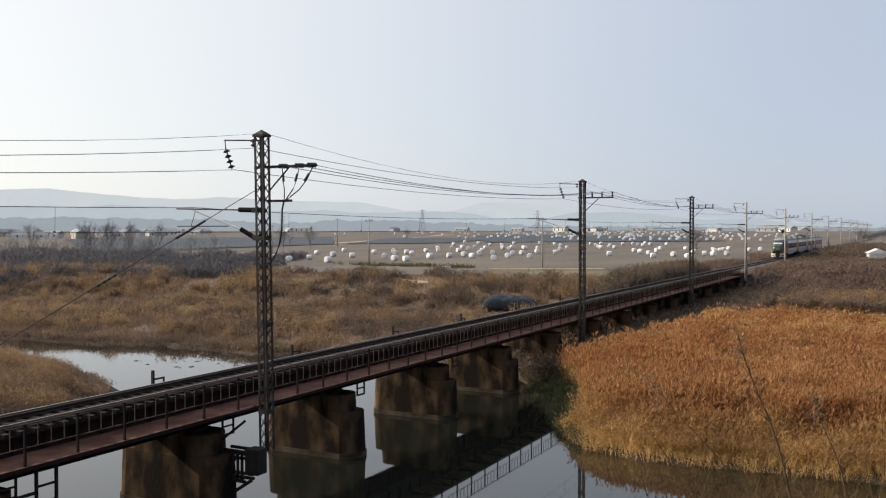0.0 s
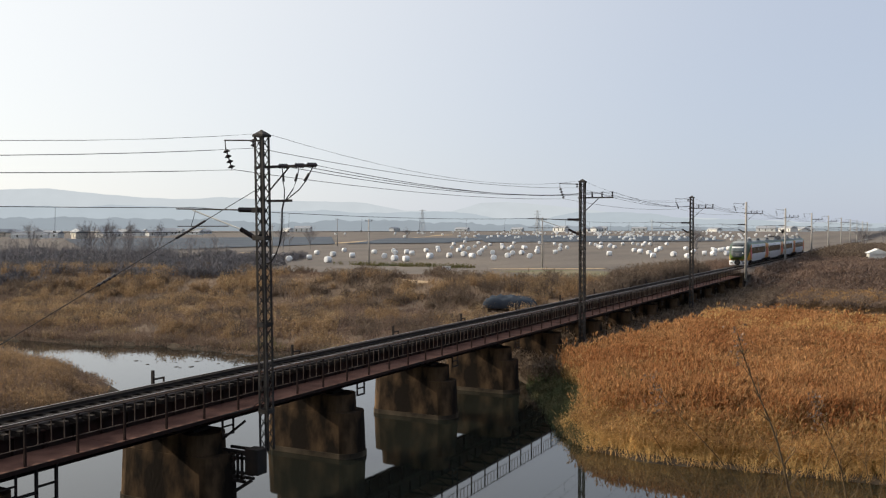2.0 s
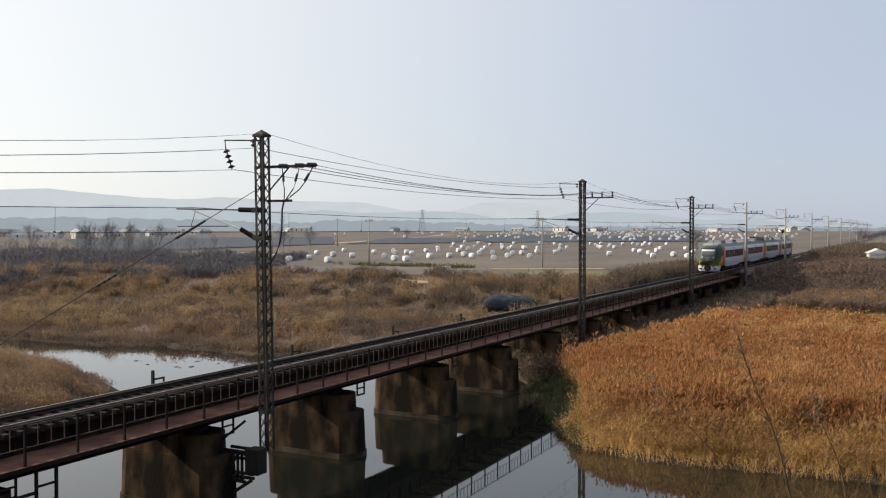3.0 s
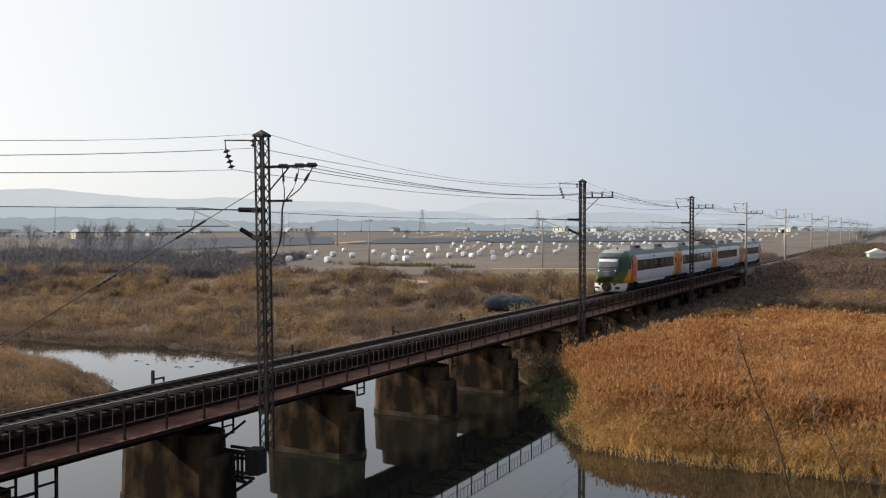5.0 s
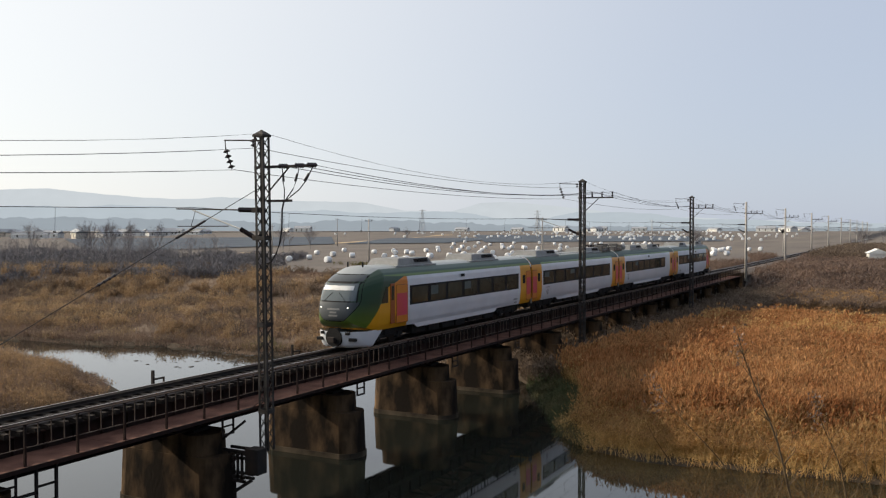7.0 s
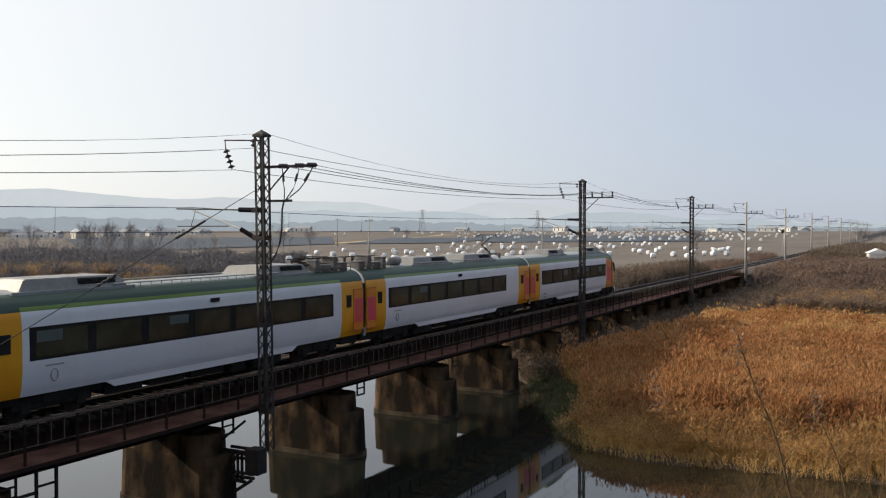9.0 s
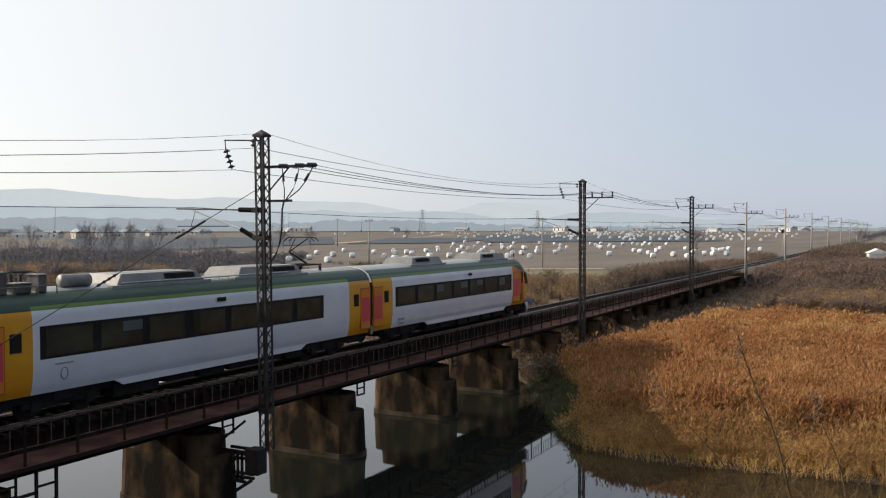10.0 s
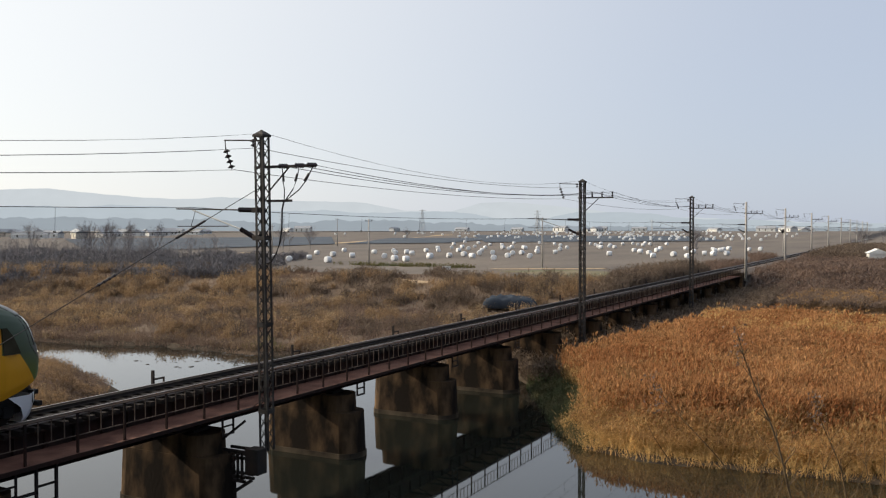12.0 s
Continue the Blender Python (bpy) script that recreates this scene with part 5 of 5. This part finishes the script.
    # dark thicket of bare shrubs on the levee and behind it
    x, y = scatter(rng, 1900, 82, 180, 60, 200, lambda x, y: (x > 82 + 0.55 * np.maximum(0, 98 - y)) & (y > 0.55 * x + 6) & (clumps(x, y, 0.1, 6) > 0.22))
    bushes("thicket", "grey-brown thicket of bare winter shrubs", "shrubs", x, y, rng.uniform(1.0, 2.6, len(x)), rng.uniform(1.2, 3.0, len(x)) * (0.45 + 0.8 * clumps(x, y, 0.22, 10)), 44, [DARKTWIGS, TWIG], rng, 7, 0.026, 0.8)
    # leafless saplings rising out of the thicket
    x, y = scatter(rng, 5200, 100, 190, 80, 210, lambda x, y: (clumps(x, y, 0.09, 3) > 0.45) & (y > 0.62 * x + 20))
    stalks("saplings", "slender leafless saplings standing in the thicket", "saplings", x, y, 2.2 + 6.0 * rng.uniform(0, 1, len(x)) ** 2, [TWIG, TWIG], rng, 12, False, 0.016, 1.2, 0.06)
    # dark shrubs beside the line farther on
    x, y = scatter(rng, 9000, 205, 330, -24, -5, lambda x, y: clumps(x, y, 0.06, 5) > 0.3)
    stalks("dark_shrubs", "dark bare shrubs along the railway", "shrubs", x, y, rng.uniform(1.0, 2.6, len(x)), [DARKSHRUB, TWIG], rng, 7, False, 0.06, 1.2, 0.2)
    # scrub past the reed beds and along the embankment
    x, y = scatter(rng, 40000, 116, 250, -40, -3.4, lambda x, y: (y < -3.5 - 0.9 * (x < 136)) & (x > 124 + 0.25 * (y + 14)) & (clumps(x, y, 0.1, 9) > 0.12))
    stalks("brown_scrub", "dull brown scrub behind the reed bed", "shrubs", x, y, rng.uniform(0.6, 1.7, len(x)) * (0.55 + 0.6 * clumps(x, y, 0.1, 9)), [SCRUB, DARKSHRUB], rng, 4, False, 0.05, 0.8, 0.25)
    x, y = scatter(rng, 12000, 95, 230, 3.6, 16, lambda x, y: (y < 4 + 9 * clumps(x, y, 0.08, 2)) & (x > 100))
    stalks("trackside_scrub", "brown dry scrub along the embankment", "shrubs", x, y, rng.uniform(0.5, 1.5, len(x)), [SCRUB, DARKSHRUB], rng, 4, False, 0.045, 0.7, 0.25)
    # tall scrub under and beside the bridge's landward spans, dark to deepen the shade
    x, y = scatter(rng, 26000, 56, 139, -9.0, 5.0, lambda x, y: (x - edge(EAST, y) > 0.1) & (clumps(x, y, 0.4, 4) > 0.12) & ((y > -5.5) | (y > -4.5 - 0.11 * (x - 58))))
    stalks("underbridge_scrub", "tall dark brown scrub deepening the shade under the landward spans", "shrubs", x, y, np.where(np.abs(y) < 2.7, rng.uniform(0.7, 1.7, len(x)), rng.uniform(0.9, 2.2, len(x))), [DARKSHRUB, SCRUB], rng, 5, False, 0.03, 0.7, 0.2)
    # rank shrubs added along the landward spans' far side to block sun under them
    x, y = scatter(rng, 420, 64, 140, 2.6, 6.5, lambda x, y: x - edge(EAST, y) > 0.6)
    bushes("bridge_shrubs", "rank dark shrubs added along the bridge's far side to block sun", "shrubs", x, y, rng.uniform(0.7, 1.4, len(x)), rng.uniform(1.8, 3.1, len(x)), 60, [DARKSHRUB, SCRUB], rng, 7, 0.03, 0.7)
    # dark green weeds at the foot of the field's edge
    x, y = scatter(rng, 5000, 138, 156, 44, 76, lambda x, y: np.abs((x - 147) - 0.12 * (y - 60)) < 3.2 * clumps(x, y, 0.35, 4))
    stalks("weed_strip", "dark green weeds along the field's edge", "weeds", x, y, rng.uniform(0.2, 0.9, len(x)), [GREENGRASS, BRUSH], rng, 4, False, 0.05, 0.6, 0.25)
    x, y = scatter(rng, 5000, 60, 70, 10, 26, lambda x, y: (x - edge(EAST, y) > 0.4) & (x - edge(EAST, y) < 6 * clumps(x, y, 0.3, 3)))
    stalks("green_fringe", "fading green grass fringing the far bank", "grass", x, y, rng.uniform(0.3, 0.7, len(x)), [GREENGRASS, BRUSH], rng, 4, False, 0.03, 0.4, 0.3)


build_growth()


# ---- bare trees ----
def bare_tree(name, label, seed, height, spread_, at):
    rnd = random.Random(seed)
    tree = thing(name, label, "tree", "bare winter trees", at)
    trunk, crown = B(), B()

    def grow(p, d, length, r, depth):
        q = p + d * length
        tube(trunk if depth < 2 else crown, p, q, r, r * 0.66, n=5 if depth < 2 else 3, cap=False)
        if depth == 5:
            return
        for k in range((4 if spread_ > 1.05 and depth < 3 else 3) if depth > 0 else 6):
            a, tilt = rnd.uniform(0, 2 * math.pi), rnd.uniform(0.25, 0.75) * spread_
            v = (d + Vector((math.cos(a), math.sin(a), 0.25)) * tilt).normalized()
            start = p.lerp(q, rnd.uniform(0.45, 1.0))
            grow(start, v, length * rnd.uniform(0.55, 0.8), max(r * 0.55, 0.007), depth + 1)
    grow(Vector((0, 0, -0.2)), Vector((rnd.uniform(-0.08, 0.08), rnd.uniform(-0.08, 0.08), 1)).normalized(), height * 0.36, height * 0.010 + 0.01, 0)
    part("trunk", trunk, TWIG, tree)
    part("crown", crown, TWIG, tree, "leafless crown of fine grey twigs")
    return tree


def put(x, y, rz=0.0, lift=0.0):
    return pose(x, y, float(ground_z(np.array([x]), np.array([y]))[0]) + lift, 0, 0, rz)


def build_trees():
    broad = bare_tree("bare_tree", "broad leafless tree standing by a field", 4, 9.5, 1.1, put(241, 149))
    tall = bare_tree("bare_tree", "tall slender leafless tree in the thicket", 8, 10.0, 0.6, put(128, 110))
    low = bare_tree("bare_tree", "low spreading leafless tree in the thicket", 15, 6.0, 1.0, put(119, 122))
    rnd = random.Random(5)
    for x, y in ((124, 118), (137, 150), (144, 139), (112, 98), (168, 160), (176, 150), (158, 142)):
        copy_thing(tall, put(x, y, rnd.uniform(0, 360)))
    for x, y in ((128, 143), (116, 94), (218, 168), (250, 168), (276, 184), (232, 162), (196, 158), (172, 148)):
        copy_thing(low, put(x, y, rnd.uniform(0, 360)))
    for x, y in ((236, 24), (262, 30), (228, 150), (420, 215), (300, -12), (330, -20), (360, -8), (420, -14)):
        copy_thing(broad, put(x, y, rnd.uniform(0, 360)))


build_trees()


# ---- wrapped bales on the stubble ----
def build_bales():
    bm = B()
    n, r, h = 16, 0.62, 0.6
    prof = ((-h, r * 0.55), (-h, r * 0.8), (-h * 0.86, r * 0.96), (-h * 0.4, r * 1.0), (h * 0.3, r * 1.01), (h * 0.86, r * 0.95), (h, r * 0.78), (h, r * 0.5))
    rings = [[bm.verts.new((x, rr * math.cos(2 * math.pi * k / n), max(-r * 0.93, rr * math.sin(2 * math.pi * k / n)))) for k in range(n)] for x, rr in prof]
    for p, q in zip(rings, rings[1:]):
        for k in range(n):
            bm.faces.new((p[k], p[(k + 1) % n], q[(k + 1) % n], q[k]))
    bm.faces.new(rings[0][::-1]); bm.faces.new(rings[-1])
    bmesh.ops.recalc_face_normals(bm, faces=bm.faces)
    me = bpy.data.meshes.new("bale"); bm.to_mesh(me); bm.free(); me.materials.append(BALE); me.shade_smooth()
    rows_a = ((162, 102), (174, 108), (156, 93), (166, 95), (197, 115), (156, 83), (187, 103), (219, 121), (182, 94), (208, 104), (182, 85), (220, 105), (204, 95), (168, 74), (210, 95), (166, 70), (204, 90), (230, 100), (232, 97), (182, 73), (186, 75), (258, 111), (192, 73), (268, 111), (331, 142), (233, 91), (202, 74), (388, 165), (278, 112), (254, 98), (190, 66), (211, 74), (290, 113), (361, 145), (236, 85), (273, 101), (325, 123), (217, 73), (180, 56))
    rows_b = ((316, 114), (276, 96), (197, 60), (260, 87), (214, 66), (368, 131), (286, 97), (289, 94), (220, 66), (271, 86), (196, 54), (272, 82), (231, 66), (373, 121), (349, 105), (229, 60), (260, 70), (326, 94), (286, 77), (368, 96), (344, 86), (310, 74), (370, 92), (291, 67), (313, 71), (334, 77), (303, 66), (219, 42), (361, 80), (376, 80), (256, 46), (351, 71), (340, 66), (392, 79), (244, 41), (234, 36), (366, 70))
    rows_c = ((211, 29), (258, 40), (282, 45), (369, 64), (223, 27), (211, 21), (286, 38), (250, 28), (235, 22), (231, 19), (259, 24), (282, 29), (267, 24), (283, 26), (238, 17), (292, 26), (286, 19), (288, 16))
    rnd = random.Random(3)
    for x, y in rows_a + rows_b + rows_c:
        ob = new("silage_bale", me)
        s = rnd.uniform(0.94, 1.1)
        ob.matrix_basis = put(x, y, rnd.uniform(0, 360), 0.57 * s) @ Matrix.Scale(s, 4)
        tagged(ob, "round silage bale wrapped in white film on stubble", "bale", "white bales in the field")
    # far rows run together into white specks
    rng = np.random.default_rng(2)
    V, T = [], []
    base = np.array([v.co[:] for v in me.vertices]); me.calc_loop_triangles()
    tri = np.array([t.vertices[:] for t in me.loop_triangles])
    for line in range(9):
        d0, a0 = 520 + line * 62, rng.uniform(6, 14)
        for k in range(rng.integers(16, 34)):
            a = radians(a0 + k * rng.uniform(0.45, 0.85)); d = d0 + rng.normal(0, 9)
            x, y = d * math.cos(a), -25 + d * math.sin(a)
            if y < 8:
                continue
            z = float(ground_z(np.array([x]), np.array([y]))[0]) + 0.75
            V.append(base * 1.35 + (x, y, z)); T.append(tri + len(base) * (len(V) - 1))
    ob = raw_mesh("distant_bales", np.concatenate(V), np.concatenate(T), BALE)
    tagged(ob, "rows of far white wrapped bales", "bales", kind="stuff")


build_bales()


# ---- poles, sign, sheds and houses beyond ----
def utility_pole(x, y, h, arm=True):
    p = thing("utility_pole", "slim pale concrete utility pole in the fields", "utility pole", "utility poles", put(x, y))
    part("pole", tube(B(), (0, 0, -0.4), (0, 0, h), 0.17, 0.10, n=10), POLECONC, p, smooth=True)
    if arm:
        part("cross_arm", box(B(), -0.05, 0.05, -0.8, 0.8, h - 0.5, h - 0.4), DARKSTEEL, p)
        for yy in (-0.7, 0.0, 0.7):
            bm = B(); insulator(bm, (0, yy, h - 0.4), (0, yy, h - 0.15), 2, 0.08); part("pin_insulator", bm, PORCELAIN, p)


for x, y, h in ((154, 71.7, 9.0), (150, 33, 9.0), (295, 175, 11), (196, 129, 8.0), (520, 180, 12), (330, 60, 10)):
    utility_pole(x, y, h)
tagged(bpy.data.objects["utility_pole"], label="slim pale concrete utility pole on the stubble")


def railway_signal(x, y):
    s = thing("railway_signal", "pale post signal with round black head beside the line", "railway signal", at=put(x, y))
    part("post", tube(B(), (0, 0, -0.5), (0, 0, 5.6), 0.16, 0.14, n=10), POLECONC, s, smooth=True)
    bm = B(); tube(bm, (-0.1, 0, 6.0), (0.12, 0, 6.0), 0.62, n=20); part("head", bm, UNDER, s, "round black signal head")
    bm = B(); tube(bm, (-0.3, 0, 6.0), (-0.1, 0, 6.0), 0.16, n=12); part("hood", bm, UNDER, s)


railway_signal(272, 7.5)


def pylon(x, y, h):
    p = thing("power_pylon", "far grey lattice power pylon in haze", "pylon", "power pylons", put(x, y))
    for sx in (-1, 1):
        for sy in (-1, 1):
            part("leg", tube(B(), (sx * 2.4, sy * 2.4, -0.5), (sx * 0.4, sy * 0.4, h), 0.22, 0.14, n=4), GALVANISED, p)
    for z in (h * 0.68, h * 0.82, h * 0.96):
        part("cross_arm", tube(B(), (0, -4.2, z), (0, 4.2, z), 0.16, n=4), GALVANISED, p)
    bm = B()
    for k in range(10):
        z0, z1 = h * k / 10, h * (k + 1) / 10
        w0, w1 = 2.4 - 2.0 * k / 10, 2.4 - 2.0 * (k + 1) / 10
        for s in (-1, 1):
            tube(bm, (-w0, s * w0, z0), (w1, s * w1, z1), 0.1, n=3); tube(bm, (s * w0, w0, z0), (s * w1, -w1, z1), 0.1, n=3)
    part("bracing", bm, GALVANISED, p)


pylon(786, 407, 24)
pylon(760, 560, 22)
pylon(900, 330, 24)


def field_sign():
    s = thing("notice_board", "small white notice board on posts in rough grass", "sign", at=put(120.5, 36.9, 30))
    for y in (-0.5, 0.5):
        part("post", box(B(), -0.04, 0.04, y - 0.04, y + 0.04, -0.3, 1.2), POLECONC, s)
    part("board", box(B(), -0.08, -0.045, -0.62, 0.62, 0.35, 1.35, bevel=0.01), WHITEPAINT, s)
    for z, w in ((1.15, 0.9), (0.98, 0.7), (0.8, 0.95), (0.62, 0.6)):
        part("writing_bar", box(B(), -0.088, -0.081, -w / 2, w / 2, z - 0.04, z + 0.03), TRAINGREY, s)


field_sign()


def house(x, y, rz, L, W, H, wall, roof, label, windows_n=3):
    h = thing("house", label, "house", "houses beyond the fields", put(x, y, rz))
    part("wall", box(B(), -L / 2, L / 2, -W / 2, W / 2, -0.5, H), wall, h)
    bm = B()
    v = [bm.verts.new(p) for p in ((-L / 2 - 0.4, -W / 2 - 0.4, H), (L / 2 + 0.4, -W / 2 - 0.4, H), (L / 2 + 0.4, W / 2 + 0.4, H), (-L / 2 - 0.4, W / 2 + 0.4, H), (-L / 2 - 0.4, 0, H + W * 0.28), (L / 2 + 0.4, 0, H + W * 0.28))]
    for q in ((0, 1, 5, 4), (2, 3, 4, 5), (0, 4, 3), (1, 2, 5), (3, 2, 1, 0)):
        bm.faces.new([v[i] for i in q])
    part("roof", bm, roof, h)
    for s in (-1, 1):
        for k in range(windows_n):
            xx = -L / 2 + L * (k + 0.5) / windows_n
            part("window", box(B(), xx - 0.6, xx + 0.6, s * W / 2 - 0.04, s * W / 2 + 0.04, 1.0, H - 0.5), GLASS, h)
    return h


ROOF = material("weathered_sheet_roof", (0.34, 0.36, 0.38), 0.6, other=(0.26, 0.27, 0.29), scale=0.5)
CREAM = material("cream_render", (0.62, 0.56, 0.46), 0.85, other=(0.52, 0.46, 0.38), scale=0.7)
house(196, -18.9, 8, 5.0, 3.2, 2.0, WHITEPAINT, WHITEPAINT, "low white hut with flat sheet roof", 1)
rnd_h = random.Random(21)
for k in range(20):
    a, d = radians(rnd_h.uniform(42, 54)), rnd_h.uniform(620, 1100)
    house(d * math.cos(a), -25 + d * math.sin(a), rnd_h.uniform(0, 180), rnd_h.uniform(9, 24), rnd_h.uniform(7, 10), rnd_h.uniform(2.6, 4.2), rnd_h.choice((WHITEPAINT, CREAM, WHITEPAINT)), ROOF, "pale village house with low-pitched sheet roof")
for k in range(16):
    a, d = radians(rnd_h.uniform(5, 38)), rnd_h.uniform(1150, 1500)
    house(d * math.cos(a), -25 + d * math.sin(a), rnd_h.uniform(0, 180), rnd_h.uniform(12, 30), rnd_h.uniform(8, 12), rnd_h.uniform(3, 5), WHITEPAINT, ROOF, "pale far farm building in haze")


# ---- small things about the bridge ----
def bridge_brackets():
    first = None
    for i, x in enumerate(PIERS):
        m = pose(x + 1.4, 1.75, -0.3)
        if first is None:
            first = thing("cable_bracket", "small dark steel bracket on the track's far edge", "bracket", "cable brackets", m)
            part("upright", box(B(), -0.05, 0.05, -0.05, 0.05, -0.6, 0.62), DARKSTEEL, first)
            part("arm", box(B(), 0.05, 0.62, -0.03, 0.03, 0.22, 0.29), DARKSTEEL, first)
            part("hook", box(B(), 0.56, 0.62, -0.03, 0.03, 0.05, 0.22), DARKSTEEL, first)
            part("foot", box(B(), -0.06, 0.06, -0.9, 0.06, -0.66, -0.6), DARKSTEEL, first)
        else:
            copy_thing(first, m)
    first = None
    for i, x in enumerate(PIERS):
        m = pose(x + 0.9, -2.55, -1.1)
        if first is None:
            first = thing("refuge_frame", "dark steel frame hanging under the walkway by a pier", "steel frame", "steel frames", m)
            for xx in (-0.3, 0.3):
                part("hanger", box(B(), xx - 0.03, xx + 0.03, -0.03, 0.03, -0.62, 0.12), DARKSTEEL, first)
            part("rung", box(B(), -0.33, 0.33, -0.03, 0.03, -0.62, -0.55), DARKSTEEL, first)
            part("rung", box(B(), -0.33, 0.33, -0.03, 0.03, -0.30, -0.25), DARKSTEEL, first)
        else:
            copy_thing(first, m)


bridge_brackets()


def pier_ladder():
    lad = thing("ladder_frame", "dark steel ladder frame under the walkway", "ladder", at=pose(18.3, -2.4, -1.2))
    for x in (-0.35, 0.35):
        part("stile", box(B(), x - 0.04, x + 0.04, -0.04, 0.04, -2.2, 0.3), DARKSTEEL, lad)
    for k in range(4):
        part("rung", box(B(), -0.33, 0.33, -0.03, 0.03, -0.45 - 0.5 * k, -0.39 - 0.5 * k), DARKSTEEL, lad)
    part("side_arm", box(B(), -1.6, -0.33, -0.04, 0.04, -0.62, -0.54), DARKSTEEL, lad)


pier_ladder()


def abutment():
    bm = box(B(), 138.6, 143.5, -2.9, 2.9, -4.5, -0.45, bevel=0.06)
    tagged(finish("abutment", bm, CONCRETE), "dark concrete abutment at the bridge's end", "abutment", kind="structure")


abutment()


def river_stones():
    """Gravel bar and boulders in the shallows upstream."""
    rnd = random.Random(9)
    shapes = []
    for k in range(4):
        bm = B()
        bmesh.ops.create_icosphere(bm, subdivisions=2, radius=0.5)
        for v in bm.verts:
            v.co *= 1 + 0.35 * noise.noise(v.co * 1.7 + Vector((k * 5, 0, 0)))
            v.co.z *= 0.5
        me = bpy.data.meshes.new("stone"); bm.to_mesh(me); bm.free(); me.materials.append(STONE); me.shade_smooth()
        shapes.append(me)
    for k in range(220):
        y = rnd.gauss(25, 3.0)
        x = edge(EAST, y) + 0.4 - 9.0 * rnd.random() ** 2.2
        ob = new("river_stone", rnd.choice(shapes))
        s = 0.09 + 0.34 * rnd.random() ** 3
        ob.matrix_basis = pose(x, y, WATER_Z - 0.02, 0, 0, rnd.uniform(0, 360)) @ Matrix.Diagonal((s * rnd.uniform(0.9, 1.6), s, s * 0.7, 1))
        tagged(ob, "grey rounded stone in the shallows", "stone", "stones in the shallows")


river_stones()


def pale_sack():
    bm = B()
    bmesh.ops.create_icosphere(bm, subdivisions=3, radius=0.5)
    for v in bm.verts:
        v.co = Vector((v.co.x * 1.5, v.co.y * 2.2, max(-0.28, v.co.z * 0.8 + 0.12 * noise.noise(v.co * 4))))
    ob = finish("plastic_sack", bm, WHITEPAINT, smooth=True)
    ob.matrix_basis = put(138.5, -6.5, 30, 0.9)
    ob.location.z = float(ground_z(np.array([138.5]), np.array([-6.5]))[0]) + 0.26
    tagged(ob, "crumpled white plastic sack lying in scrub", "sack")


pale_sack()


def tarp_mound():
    bm = B()
    bmesh.ops.create_grid(bm, x_segments=22, y_segments=16, size=0.5)
    for v in bm.verts:
        x, y = v.co.x * 2, v.co.y * 2
        h = max(0.0, 1 - x * x) ** 0.5 * max(0.0, 1 - y * y) ** 0.5
        v.co = Vector((v.co.x * 4.0, v.co.y * 6.5, 1.35 * h ** 0.5 + 0.55 * noise.noise(Vector((x * 2, y * 4, 1))) * h))
    ob = finish("net_cover", bm, material("dark_blue_net", (0.03, 0.04, 0.055), 0.9, other=(0.045, 0.055, 0.07), scale=1.2, bump=0.4, fine=8, spec=0.1), smooth=True)
    ob.matrix_basis = put(94.7, 15.4, 20, -0.05)
    tagged(ob, "dark blue netting thrown over a low stack", "netting")
    sol = ob.modifiers.new("thick", "SOLIDIFY"); sol.thickness = 0.05


tarp_mound()


def foreground_weeds():
    """Thin dry stems on the near bank, close to the eye."""
    rnd = random.Random(17)
    def stem(name, label, foot, tip, r, side, head):
        w = thing(name, label, "weed", "dry weeds on the near bank")
        foot, tip = Vector(foot), Vector(tip)
        bm = B()
        pts = [foot.lerp(tip, k / 10) + Vector((0, 0.03 * math.sin(k * 0.9), 0.0)) for k in range(11)]
        path_tube(bm, pts, r, 5, taper=0.3)
        part("stem", bm, DARKTWIG, w)
        bm = B()
        for k in range(side):
            p = pts[rnd.randrange(3, 10)]
            a = rnd.uniform(0, 6.28)
            d = Vector((math.cos(a) * 0.5, math.sin(a) * 0.5, rnd.uniform(0.3, 0.9))).normalized()
            tube(bm, p, p + d * rnd.uniform(0.08, 0.3), r * 0.4, r * 0.2, n=3)
        tagged(part("side_twigs", bm, DARKTWIG, w), kind="stuff")
        if head:
            bm = B()
            for k in range(60):
                p = tip + Vector((rnd.gauss(0, 0.06), rnd.gauss(0, 0.06), rnd.uniform(-0.4, 0.1)))
                q = p + Vector((rnd.gauss(0, 0.018), rnd.gauss(0, 0.018), rnd.gauss(0.01, 0.012)))
                f = [bm.verts.new(p), bm.verts.new(q), bm.verts.new(p + Vector((rnd.gauss(0, 0.015), rnd.gauss(0, 0.015), 0.03)))]
                bm.faces.new(f)
            tagged(part("seed_head", bm, BRUSH, w, "sparse dry seed head"), kind="stuff")
    c, s = math.cos(radians(27.503)), math.sin(radians(27.503))

    def spot(depth, right, up):
        return (EYE[0] + c * depth + s * right, EYE[1] + s * depth - c * right, EYE[2] + up)
    stem("tall_weed", "tall dry weed with sparse seed head", spot(10, 4.1, -3.6), spot(10, 3.28, -1.15), 0.018, 14, True)
    stem("tall_weed", "dry weed with bare side twigs", spot(10.5, 4.9, -3.7), spot(10.5, 4.35, -1.95), 0.012, 12, True)
    stem("tall_weed", "dry weed with bare side twigs", spot(10, 3.9, -3.6), spot(10, 2.35, -1.7), 0.009, 10, True)
    for k in range(16):
        d = rnd.uniform(8.5, 11)
        r0 = rnd.uniform(0.25, 0.5) * d
        stem("dry_twig", "thin bent dry twig over the water", spot(d, r0 + rnd.uniform(-0.2, 0.6), -3.8), spot(d, r0 + rnd.uniform(-1.2, 1.2), -0.24 * d + rnd.uniform(-0.4, 0.5)), 0.008, 6, False)


foreground_weeds()


motions()
